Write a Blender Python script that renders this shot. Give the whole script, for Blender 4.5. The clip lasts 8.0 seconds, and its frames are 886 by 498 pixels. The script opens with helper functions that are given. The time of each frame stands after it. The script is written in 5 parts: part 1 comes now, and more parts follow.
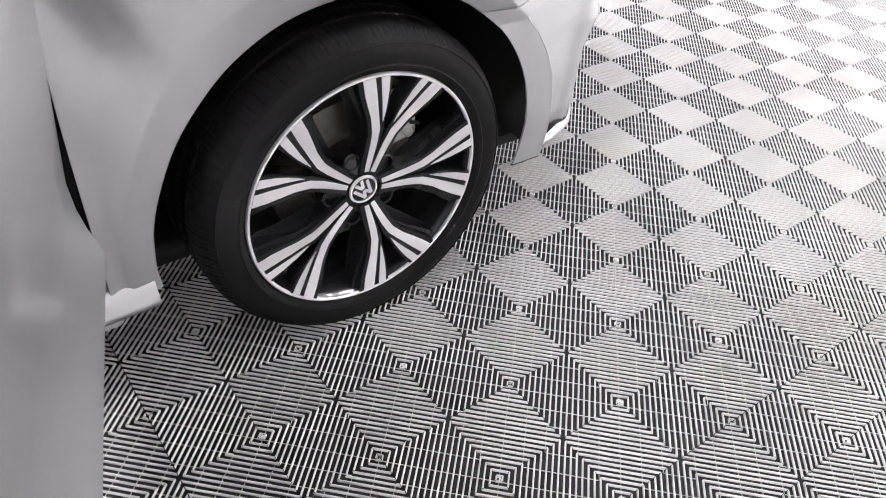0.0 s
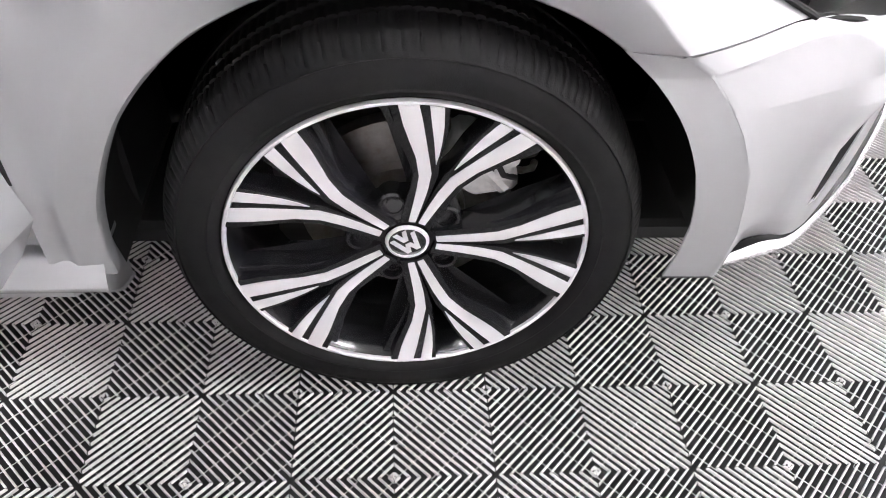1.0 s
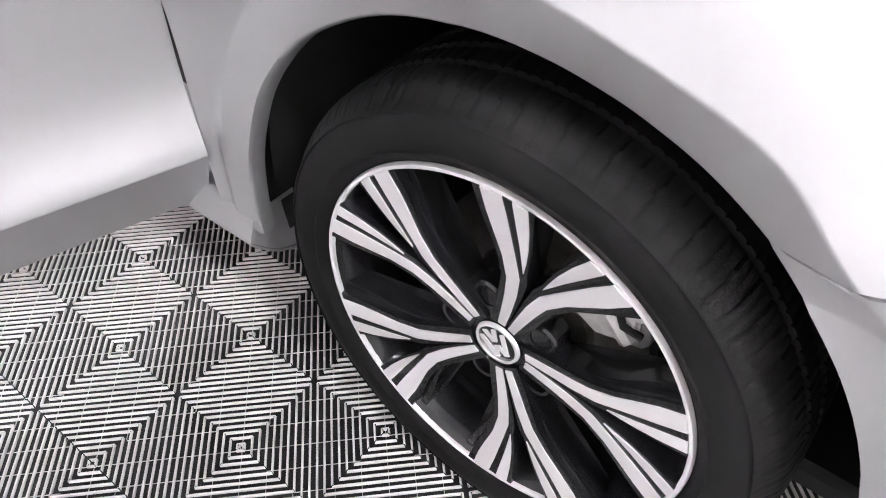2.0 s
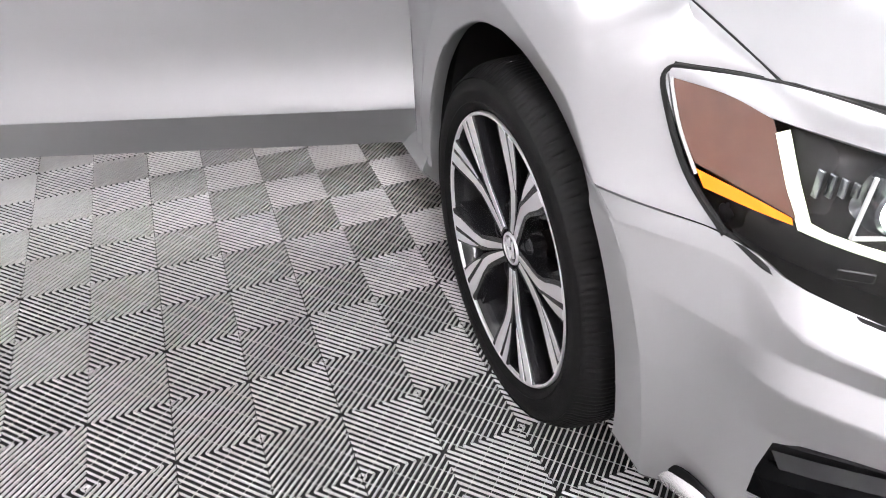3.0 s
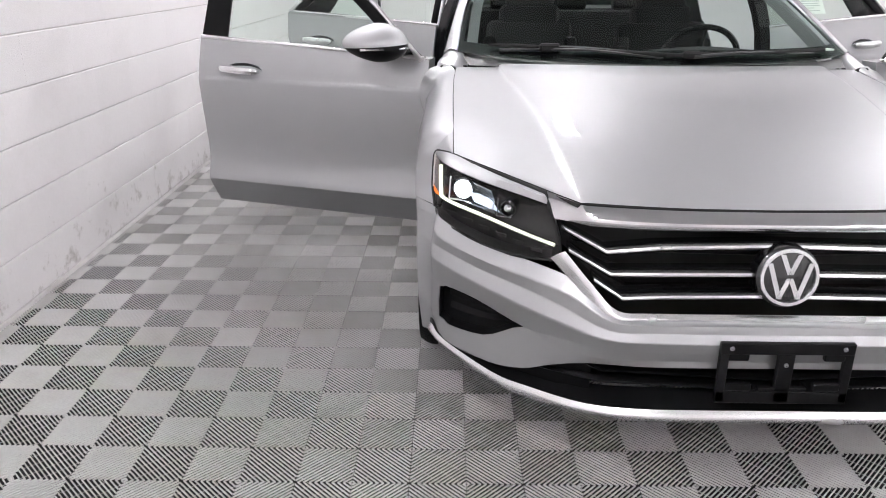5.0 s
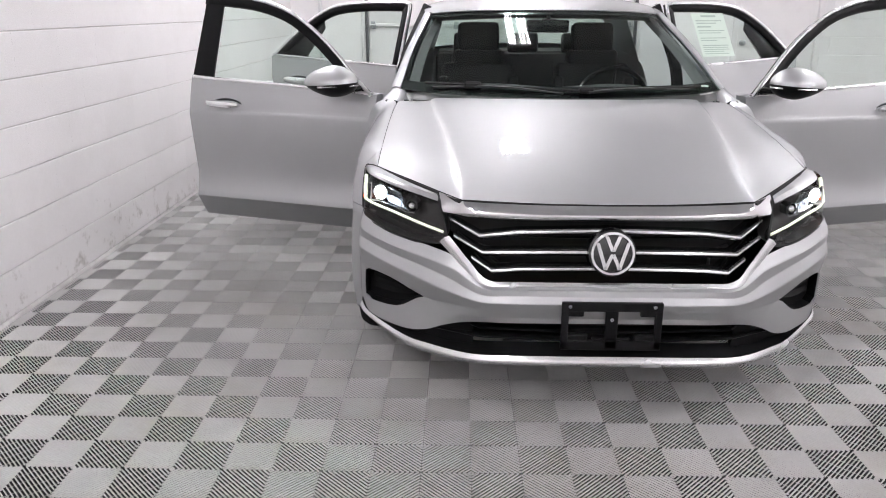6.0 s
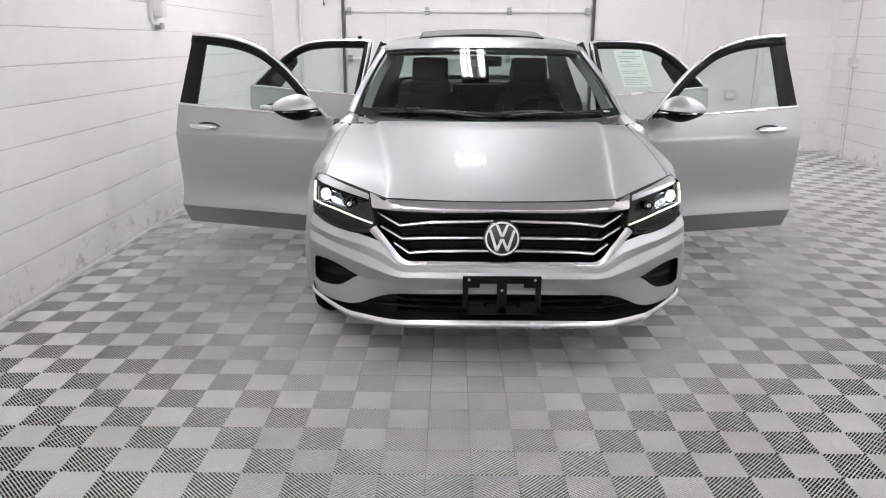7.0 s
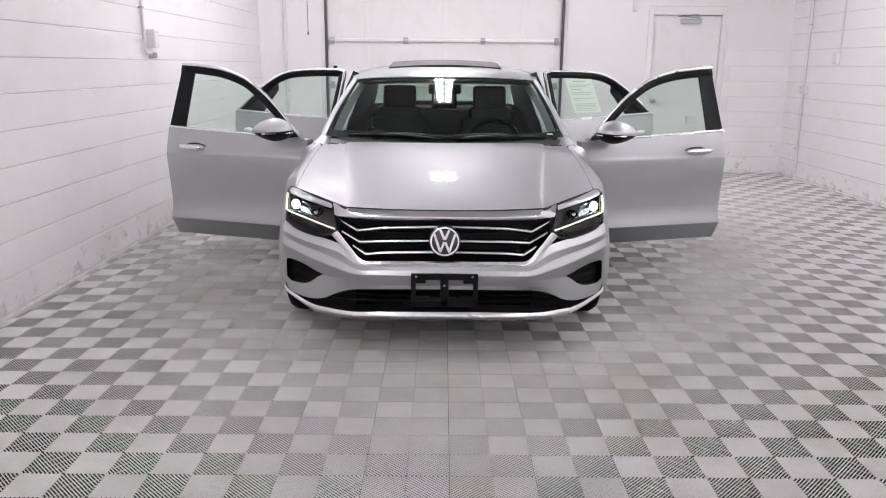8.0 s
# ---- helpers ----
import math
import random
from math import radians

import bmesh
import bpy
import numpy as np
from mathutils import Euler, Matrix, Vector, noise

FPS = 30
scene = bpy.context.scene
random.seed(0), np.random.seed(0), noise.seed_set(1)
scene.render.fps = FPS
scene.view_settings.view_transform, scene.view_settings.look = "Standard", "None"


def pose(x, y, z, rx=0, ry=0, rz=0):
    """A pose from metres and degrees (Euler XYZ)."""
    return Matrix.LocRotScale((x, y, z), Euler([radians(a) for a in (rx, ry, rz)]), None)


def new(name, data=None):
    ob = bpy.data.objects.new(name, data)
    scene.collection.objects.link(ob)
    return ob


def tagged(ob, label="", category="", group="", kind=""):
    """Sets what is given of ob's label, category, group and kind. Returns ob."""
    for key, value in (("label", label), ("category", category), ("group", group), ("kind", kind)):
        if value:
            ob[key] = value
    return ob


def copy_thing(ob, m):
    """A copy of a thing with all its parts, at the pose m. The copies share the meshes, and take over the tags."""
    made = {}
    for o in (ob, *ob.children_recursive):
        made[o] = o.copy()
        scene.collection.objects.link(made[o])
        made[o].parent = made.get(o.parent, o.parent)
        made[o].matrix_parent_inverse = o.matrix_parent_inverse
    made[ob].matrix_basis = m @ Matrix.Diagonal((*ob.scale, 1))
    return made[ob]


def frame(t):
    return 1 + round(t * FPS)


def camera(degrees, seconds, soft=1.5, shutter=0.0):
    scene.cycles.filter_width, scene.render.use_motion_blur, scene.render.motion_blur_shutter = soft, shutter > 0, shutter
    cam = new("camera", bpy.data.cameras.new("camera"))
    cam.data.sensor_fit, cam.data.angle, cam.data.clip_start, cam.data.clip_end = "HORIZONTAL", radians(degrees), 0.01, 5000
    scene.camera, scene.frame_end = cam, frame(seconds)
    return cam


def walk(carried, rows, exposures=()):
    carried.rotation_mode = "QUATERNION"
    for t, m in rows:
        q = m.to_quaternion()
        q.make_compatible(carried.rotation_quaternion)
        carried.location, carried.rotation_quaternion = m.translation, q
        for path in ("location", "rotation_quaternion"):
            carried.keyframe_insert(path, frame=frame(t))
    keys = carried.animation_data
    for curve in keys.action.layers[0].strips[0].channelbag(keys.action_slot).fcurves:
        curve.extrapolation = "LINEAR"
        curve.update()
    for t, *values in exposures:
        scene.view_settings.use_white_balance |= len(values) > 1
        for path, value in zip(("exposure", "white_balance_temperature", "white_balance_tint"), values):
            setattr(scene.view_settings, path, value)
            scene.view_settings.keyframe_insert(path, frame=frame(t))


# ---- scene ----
cam = camera(60.74, 8.0, 1.0)
walk(cam, [
    (0.0, pose(-1.896, 1.606, 1.183, 49.54, -3.92, -125.99)),
    (0.5, pose(-1.813, 1.249, 1.137, 47.08, -3.95, -111.72)),
    (1.0, pose(-1.638, 1.016, 1.064, 44.80, -2.69, -93.27)),
    (1.2, pose(-1.560, 0.945, 1.045, 44.68, -2.15, -84.78)),
    (2.3, pose(-1.336, 0.516, 1.009, 47.38, 1.78, -40.30)),
    (2.5, pose(-1.356, 0.369, 1.037, 48.70, 2.13, -33.58)),
    (3.0, pose(-1.352, -0.003, 1.127, 53.52, 1.54, -19.98)),
    (3.5, pose(-1.232, -0.399, 1.206, 58.35, 0.87, -9.84)),
    (4.0, pose(-1.144, -0.810, 1.244, 62.90, 0.06, -3.99)),
    (4.5, pose(-1.004, -1.216, 1.281, 66.55, -0.35, -0.95)),
    (4.7, pose(-0.918, -1.399, 1.296, 67.92, -0.33, -0.10)),
    (5.8, pose(-0.580, -2.140, 1.367, 71.93, -0.27, 1.07)),
    (6.0, pose(-0.497, -2.270, 1.373, 72.36, -0.16, 1.19)),
    (6.5, pose(-0.331, -2.606, 1.370, 73.93, -0.27, 0.83)),
    (7.0, pose(-0.213, -2.967, 1.410, 74.60, -0.20, 0.62)),
    (7.5, pose(-0.091, -3.275, 1.435, 75.45, -0.26, 0.28)),
    (8.0, pose(-0.014, -3.498, 1.449, 76.36, -0.43, 0.01)),
], [(0.0, 1.5), (0.5, 1.7), (1.0, 1.85), (2.5, 1.82), (3.0, 1.35), (3.5, 0.9), (4.0, 0.7), (4.5, 0.54), (6.0, 0.32), (7.0, 0.19), (8.0, 0.13)])

# ---- world and lamps ----
world = bpy.data.worlds.new("world")
scene.world = world
world.use_nodes = True
world.node_tree.nodes["Background"].inputs[0].default_value = (1, 1, 1, 1)
world.node_tree.nodes["Background"].inputs[1].default_value = 0.02
scene.view_settings.exposure = 0.0
TUBE_GLOW = 124.0


# ---- materials ----
def mat(name, color, rough=0.5, metal=0.0, var=0.06, grain=40.0, stain=2.5, bump=0.0, bump_scale=300.0, coat=0.0,
        spec=0.5, rough_var=0.1, dirt=None, dirt_amount=0.0, dirt_scale=3.0, island=0.0, obj_random=0.0, foot=0.0):
    """A surface with colour change at two scales, uneven gloss and fine relief, in metres."""
    m = bpy.data.materials.new(name)
    m.use_nodes = True
    nt = m.node_tree
    n, lk = nt.nodes, nt.links
    b = n["Principled BSDF"]
    b.inputs["Roughness"].default_value = rough
    b.inputs["Metallic"].default_value = metal
    b.inputs["Coat Weight"].default_value = coat
    b.inputs["Coat Roughness"].default_value = 0.02
    b.inputs["Specular IOR Level"].default_value = spec
    geo = n.new("ShaderNodeNewGeometry")
    small = n.new("ShaderNodeTexNoise")
    small.inputs["Scale"].default_value = grain
    small.inputs["Detail"].default_value = 3
    large = n.new("ShaderNodeTexNoise")
    large.inputs["Scale"].default_value = stain
    large.inputs["Detail"].default_value = 4
    lk.new(geo.outputs["Position"], small.inputs["Vector"])
    lk.new(geo.outputs["Position"], large.inputs["Vector"])
    add = n.new("ShaderNodeMath")
    add.operation = "ADD"
    lk.new(small.outputs["Fac"], add.inputs[0])
    lk.new(large.outputs["Fac"], add.inputs[1])
    rng = n.new("ShaderNodeMapRange")
    rng.inputs["From Min"].default_value = 0.6
    rng.inputs["From Max"].default_value = 1.4
    rng.inputs["To Min"].default_value = 1 - var
    rng.inputs["To Max"].default_value = 1 + var
    lk.new(add.outputs[0], rng.inputs["Value"])
    val = rng.outputs[0]
    for amount, node, out in ((island, geo, "Random Per Island"), (obj_random, n.new("ShaderNodeObjectInfo"), "Random")):
        if amount:
            r2 = n.new("ShaderNodeMapRange")
            r2.inputs["To Min"].default_value = 1 - amount
            r2.inputs["To Max"].default_value = 1 + amount
            lk.new(node.outputs[out], r2.inputs["Value"])
            mul = n.new("ShaderNodeMath")
            mul.operation = "MULTIPLY"
            lk.new(val, mul.inputs[0])
            lk.new(r2.outputs[0], mul.inputs[1])
            val = mul.outputs[0]
    sc = n.new("ShaderNodeVectorMath")
    sc.operation = "SCALE"
    sc.inputs[0].default_value = color
    lk.new(val, sc.inputs["Scale"])
    col = sc.outputs[0]
    if dirt:
        dn = n.new("ShaderNodeTexNoise")
        dn.inputs["Scale"].default_value = dirt_scale
        dn.inputs["Detail"].default_value = 6
        dn.inputs["Roughness"].default_value = 0.65
        lk.new(geo.outputs["Position"], dn.inputs["Vector"])
        dr = n.new("ShaderNodeMapRange")
        dr.inputs["From Min"].default_value = 0.5
        dr.inputs["From Max"].default_value = 0.72
        dr.inputs["To Max"].default_value = dirt_amount
        lk.new(dn.outputs["Fac"], dr.inputs["Value"])
        mx = n.new("ShaderNodeMix")
        mx.data_type = "RGBA"
        lk.new(dr.outputs[0], mx.inputs["Factor"])
        lk.new(col, mx.inputs["A"])
        mx.inputs["B"].default_value = (*dirt, 1)
        col = mx.outputs["Result"]
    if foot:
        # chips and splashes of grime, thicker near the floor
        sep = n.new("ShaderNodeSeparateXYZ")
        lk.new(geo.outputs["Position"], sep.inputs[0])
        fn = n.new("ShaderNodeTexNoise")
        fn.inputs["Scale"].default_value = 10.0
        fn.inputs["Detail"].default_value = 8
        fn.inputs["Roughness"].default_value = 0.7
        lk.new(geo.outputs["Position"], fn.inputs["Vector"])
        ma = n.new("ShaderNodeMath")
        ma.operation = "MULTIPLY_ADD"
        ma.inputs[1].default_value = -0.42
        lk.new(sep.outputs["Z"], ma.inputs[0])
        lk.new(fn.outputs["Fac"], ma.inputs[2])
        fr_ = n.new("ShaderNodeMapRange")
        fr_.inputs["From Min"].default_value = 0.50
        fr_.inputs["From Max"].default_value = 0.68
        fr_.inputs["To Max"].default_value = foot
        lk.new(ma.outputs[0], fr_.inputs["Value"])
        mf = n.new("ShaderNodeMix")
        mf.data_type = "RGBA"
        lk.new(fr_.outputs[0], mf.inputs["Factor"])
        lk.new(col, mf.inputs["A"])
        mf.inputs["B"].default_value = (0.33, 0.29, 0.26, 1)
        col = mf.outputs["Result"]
    lk.new(col, b.inputs["Base Color"])
    if rough_var:
        rr = n.new("ShaderNodeMapRange")
        rr.inputs["To Min"].default_value = max(0.0, rough * (1 - rough_var))
        rr.inputs["To Max"].default_value = min(1.0, rough * (1 + rough_var))
        lk.new(large.outputs["Fac"], rr.inputs["Value"])
        lk.new(rr.outputs[0], b.inputs["Roughness"])
    if bump:
        bt = n.new("ShaderNodeTexNoise")
        bt.inputs["Scale"].default_value = bump_scale
        bt.inputs["Detail"].default_value = 4
        lk.new(geo.outputs["Position"], bt.inputs["Vector"])
        bp = n.new("ShaderNodeBump")
        bp.inputs["Strength"].default_value = 1.0
        bp.inputs["Distance"].default_value = bump
        lk.new(bt.outputs["Fac"], bp.inputs["Height"])
        lk.new(bp.outputs[0], b.inputs["Normal"])
    return m


def glow(name, color, strength):
    m = bpy.data.materials.new(name)
    m.use_nodes = True
    b = m.node_tree.nodes["Principled BSDF"]
    b.inputs["Base Color"].default_value = (*color, 1)
    b.inputs["Emission Color"].default_value = (*color, 1)
    b.inputs["Emission Strength"].default_value = strength
    return m


def glass(name, tint=(1, 1, 1), rough=0.0, face=0.04, graze=0.9):
    """Thin pane: clear for light that crosses it, mirrors more at a slant. face, graze: gloss seen square on and along the pane."""
    m = bpy.data.materials.new(name)
    m.use_nodes = True
    nt = m.node_tree
    n, lk = nt.nodes, nt.links
    n.remove(n["Principled BSDF"])
    tr = n.new("ShaderNodeBsdfTransparent")
    tr.inputs[0].default_value = (*tint, 1)
    gl = n.new("ShaderNodeBsdfGlossy")
    gl.inputs["Roughness"].default_value = rough
    lw = n.new("ShaderNodeLayerWeight")
    lw.inputs["Blend"].default_value = 0.5
    pw = n.new("ShaderNodeMath")
    pw.operation = "POWER"
    pw.inputs[1].default_value = 5.0
    lk.new(lw.outputs["Facing"], pw.inputs[0])
    fr = n.new("ShaderNodeMath")
    fr.operation = "MULTIPLY_ADD"
    fr.inputs[1].default_value = graze
    fr.inputs[2].default_value = face
    lk.new(pw.outputs[0], fr.inputs[0])
    ms = n.new("ShaderNodeMixShader")
    lk.new(fr.outputs[0], ms.inputs[0])
    lk.new(tr.outputs[0], ms.inputs[1])
    lk.new(gl.outputs[0], ms.inputs[2])
    lk.new(ms.outputs[0], n["Material Output"].inputs["Surface"])
    return m


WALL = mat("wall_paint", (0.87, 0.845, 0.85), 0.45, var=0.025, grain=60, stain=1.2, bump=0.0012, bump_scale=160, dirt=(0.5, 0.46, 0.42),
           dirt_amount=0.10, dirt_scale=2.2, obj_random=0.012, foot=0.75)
SMOOTH = mat("smooth_wall_paint", (0.82, 0.80, 0.805), 0.4, var=0.02, grain=30, stain=0.9, bump=0.0006, bump_scale=120)
JOINT = mat("mortar_joint", (0.66, 0.63, 0.62), 0.7, var=0.12, bump=0.001, bump_scale=200)
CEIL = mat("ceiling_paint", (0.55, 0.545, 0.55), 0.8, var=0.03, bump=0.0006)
TILE = mat("tile_plastic", (0.55, 0.542, 0.534), 0.32, spec=0.7, coat=0.25, var=0.08, grain=90, stain=3.0, bump=0.0002, bump_scale=900, dirt=(0.30, 0.26, 0.19),
           dirt_amount=0.3, dirt_scale=1.6, obj_random=0.05)
SUBFLOOR = mat("subfloor", (0.028, 0.028, 0.0285), 0.9, spec=0.2, var=0.3, grain=50, stain=4)
METAL = mat("painted_steel", (0.72, 0.72, 0.73), 0.35, 0.2, var=0.04, grain=60)
GALV = mat("galvanised_steel", (0.45, 0.46, 0.48), 0.35, 0.9, var=0.12, grain=80)
DARKSTEEL = mat("dark_steel", (0.09, 0.09, 0.095), 0.45, 0.5, var=0.15)
DOORPAINT = mat("door_paint", (0.80, 0.78, 0.78), 0.35, var=0.02, grain=40, stain=1.5, dirt=(0.4, 0.36, 0.33), dirt_amount=0.12, dirt_scale=5)
TUBE = glow("lamp_tube", (1.0, 0.985, 1.02), TUBE_GLOW)


# ---- mesh helpers ----
def mesh_object(name, bm, material, parent=None, label="", smooth=True, angle=35.0):
    me = bpy.data.meshes.new(name)
    bmesh.ops.recalc_face_normals(bm, faces=bm.faces)
    bm.to_mesh(me)
    bm.free()
    if smooth:
        me.polygons.foreach_set("use_smooth", [True] * len(me.polygons))
        me.set_sharp_from_angle(angle=radians(angle))
    me.materials.append(material)
    ob = new(name, me)
    if parent:
        ob.parent = parent
    if label:
        tagged(ob, label)
    return ob


def part(name, bm, material, parent, label="", smooth=True, angle=35.0):
    return mesh_object(name, bm, material, parent, label, smooth, angle)


def empty(name, m=None):
    e = new(name)
    e.empty_display_size = 0.1
    if m is not None:
        e.matrix_basis = m
    return e


def box(bm, lo, hi, bevel=0.0, m=None, seg=1):
    lo, hi = Vector(lo), Vector(hi)
    r = bmesh.ops.create_cube(bm, size=1.0, matrix=Matrix.Translation((lo + hi) / 2) @ Matrix.Diagonal((*(hi - lo), 1)))
    vs = r["verts"]
    if bevel:
        es = list({e for v in vs for e in v.link_edges})
        out = bmesh.ops.bevel(bm, geom=es, offset=bevel, segments=seg, profile=0.6, affect="EDGES")
        vs = list({v for f in out["faces"] for v in f.verts} | {v for v in vs if v.is_valid})
    if m is not None:
        bmesh.ops.transform(bm, matrix=m, verts=vs)
    return vs


def tube(bm, pts, r, n=10, cap=True, flat=1.0, up=None):
    """A round bar along a line of points; r may be a number or one radius for each point."""
    pts = [Vector(p) for p in pts]
    rings = []
    side = None
    for i, p in enumerate(pts):
        d = (pts[min(i + 1, len(pts) - 1)] - pts[max(i - 1, 0)]).normalized()
        if side is None:
            side = d.cross(Vector(up) if up else (Vector((0, 0, 1)) if abs(d.z) < 0.9 else Vector((1, 0, 0)))).normalized()
        else:
            side = (side - d * side.dot(d)).normalized()
        top = d.cross(side)
        rr = r[i] if isinstance(r, (list, tuple)) else r
        rings.append([bm.verts.new(p + (side * math.cos(a) + top * math.sin(a) * flat) * rr) for a in (2 * math.pi * k / n for k in range(n))])
    for a, b in zip(rings, rings[1:]):
        for k in range(n):
            bm.faces.new((a[k], a[(k + 1) % n], b[(k + 1) % n], b[k]))
    if cap:
        bm.faces.new(rings[0][::-1])
        bm.faces.new(rings[-1])


def lathe(bm, profile, n=64, m=None, close=False):
    """Turns (radius, height) points about z."""
    rings = [[bm.verts.new((r * math.cos(2 * math.pi * k / n), r * math.sin(2 * math.pi * k / n), h)) for k in range(n)] for r, h in profile]
    prs = list(zip(rings, rings[1:])) + ([(rings[-1], rings[0])] if close else [])
    for a, b in prs:
        for k in range(n):
            bm.faces.new((a[k], a[(k + 1) % n], b[(k + 1) % n], b[k]))
    if m is not None:
        bmesh.ops.transform(bm, matrix=m, verts=[v for r in rings for v in r])
    return rings


def prism(bm, outline, depth, m=None, bevel=0.0):
    """An outline in x, y pushed along z by depth."""
    a = [bm.verts.new((x, y, 0)) for x, y in outline]
    b = [bm.verts.new((x, y, depth)) for x, y in outline]
    k = len(a)
    fs = [bm.faces.new(a[::-1]), bm.faces.new(b)] + [bm.faces.new((a[i], a[(i + 1) % k], b[(i + 1) % k], b[i])) for i in range(k)]
    vs = a + b
    if bevel:
        es = list({e for f in fs for e in f.edges})
        out = bmesh.ops.bevel(bm, geom=es, offset=bevel, segments=1, profile=0.6, affect="EDGES")
        vs = list({v for f in out["faces"] for v in f.verts} | {v for v in vs if v.is_valid})
    if m is not None:
        bmesh.ops.transform(bm, matrix=m, verts=vs)
    return vs


# ---- the room ----
XL, XR, YF, YB, ZC = -2.53, 4.76, -5.6, 7.25, 4.15
TILE_W = 0.312
X0, Y0 = 0.02, -1.02


def structure(name, lo, hi, material, label, category):
    bm = bmesh.new()
    box(bm, lo, hi)
    return tagged(mesh_object(name, bm, material, smooth=False), label, category, kind="structure")


floor = structure("floor", (XL - 0.3, YF - 0.3, -0.2), (XR + 0.3, YB + 0.3, -0.017), SUBFLOOR, "garage floor laid with grey ribbed plastic tiles", "floor")
ceiling = structure("ceiling", (XL - 0.3, YF - 0.3, ZC), (XR + 0.3, YB + 0.3, ZC + 0.2), CEIL, "plain light grey painted garage ceiling", "ceiling")
wall_west = structure("wall_west", (XL - 0.3, YF - 0.3, -0.017), (XL - 0.008, YB + 0.3, ZC), JOINT, "white painted concrete block wall with grey scuffs at its foot", "wall")
wall_east = structure("wall_east", (XR + 0.008, YF - 0.3, -0.017), (XR + 0.3, YB + 0.3, ZC), JOINT, "white painted concrete block side wall", "wall")
wall_south = structure("wall_south", (XL - 0.008, YF - 0.3, -0.017), (XR + 0.008, YF, ZC), SMOOTH, "plain white painted end wall", "wall")

# end wall with the two doorways
wall_north = empty("wall_north")
tagged(wall_north, "white painted end wall with a roller door and an exit door", "wall", kind="structure")
GX, GZ = 1.60, 2.95
DX0, DX1, DZ = 2.84, 3.79, 2.15
for lo, hi in (((XL - 0.008, YB, -0.017), (-GX, YB + 0.3, ZC)), ((-GX, YB, GZ), (GX, YB + 0.3, ZC)), ((GX, YB, -0.017), (DX0, YB + 0.3, ZC)),
               ((DX0, YB, DZ), (DX1, YB + 0.3, ZC)), ((DX1, YB, -0.017), (XR + 0.008, YB + 0.3, ZC))):
    bm = bmesh.new()
    box(bm, lo, hi)
    part("wall_panel", bm, SMOOTH, wall_north, smooth=False)


def conduit(name, pts, r, label, clips=(), m=METAL):
    e = empty(name)
    bm = bmesh.new()
    tube(bm, pts, r, 10)
    part("pipe", bm, m, e)
    for c in clips:
        bm = bmesh.new()
        box(bm, (c[0] - 0.022, c[1] - 0.022, c[2] - 0.008), (c[0] + 0.022, c[1] + 0.022, c[2] + 0.008), 0.003)
        part("clip", bm, GALV, e)
    return tagged(e, label, "conduit", "wall conduits")


def wall_box(name, lo, hi, label, face, m=METAL):
    """A steel box with a cover plate and screws. face: the way it looks."""
    e = empty(name)
    bm = bmesh.new()
    box(bm, lo, hi, 0.004)
    part("body", bm, m, e)
    c = (Vector(lo) + Vector(hi)) / 2
    half = (Vector(hi) - Vector(lo)) / 2
    f = Vector(face)
    p = c + Vector([f[i] * half[i] for i in range(3)])
    ext = Vector([0.003 if abs(f[i]) else half[i] * 0.86 for i in range(3)])
    bm = bmesh.new()
    box(bm, p - ext, p + ext, 0.001)
    part("cover", bm, m, e)
    for s in (-0.7, 0.7):
        q = p + Vector((0, 0, half.z * s)) + f * 0.004
        bm = bmesh.new()
        bmesh.ops.create_icosphere(bm, subdivisions=1, radius=0.005, matrix=Matrix.Translation(q))
        part("screw", bm, GALV, e)
    return tagged(e, label, "wall box", "wall boxes")


conduit("wall_conduit", [(XL + 0.02, 3.04, ZC), (XL + 0.02, 3.04, 1.56), (XL + 0.024, 3.06, 1.53), (XL + 0.03, 3.16, 1.53)], 0.013, "white painted steel conduit on the block wall",
        [(XL + 0.012, 3.04, 1.9), (XL + 0.012, 3.04, 2.6)])
wall_box("switch_box", (XL, 3.15, 1.58), (XL + 0.07, 3.25, 1.73), "white painted steel switch box on the block wall", (1, 0, 0), DOORPAINT)
wall_box("socket_box", (XL, 3.16, 1.49), (XL + 0.05, 3.23, 1.54), "small grey steel socket box below a switch box", (1, 0, 0), GALV)
conduit("wall_conduit", [(-2.17, YB - 0.03, -0.01), (-2.17, YB - 0.03, ZC)], 0.022, "white painted steel pipe in the room corner", [(-2.17, YB - 0.02, 1.1), (-2.17, YB - 0.02, 2.4)])
conduit("wall_conduit", [(XR - 0.02, 6.66, -0.01), (XR - 0.02, 6.70, 1.0), (XR - 0.02, 6.70, ZC)], 0.018, "white painted steel conduit by the room corner",
        [(XR - 0.012, 6.70, 0.4), (XR - 0.012, 6.70, 0.85), (XR - 0.012, 6.70, 2.0)])
wall_box("socket_box", (XR - 0.06, 6.60, 1.12), (XR, 6.74, 1.22), "white painted steel junction box on a conduit", (-1, 0, 0))
conduit("wall_conduit", [(XR - 0.016, 5.87, 1.62), (XR - 0.016, 5.87, ZC)], 0.010, "thin white painted conduit above a switch", [(XR - 0.01, 5.87, 2.4)])
wall_box("light_switch", (XR - 0.05, 5.88, 1.5), (XR, 5.98, 1.64), "white light switch on the side wall", (-1, 0, 0), DOORPAINT)
wall_box("socket_box", (3.40, YB - 0.04, 0.68), (3.52, YB, 0.79), "white wall socket beside the exit door", (0, -1, 0))
wall_box("sensor_box", (2.55, YB - 0.05, 2.18), (2.61, YB, 2.36), "white sensor box above the exit door", (0, -1, 0), DOORPAINT)
e = empty("pull_cord")
bm = bmesh.new()
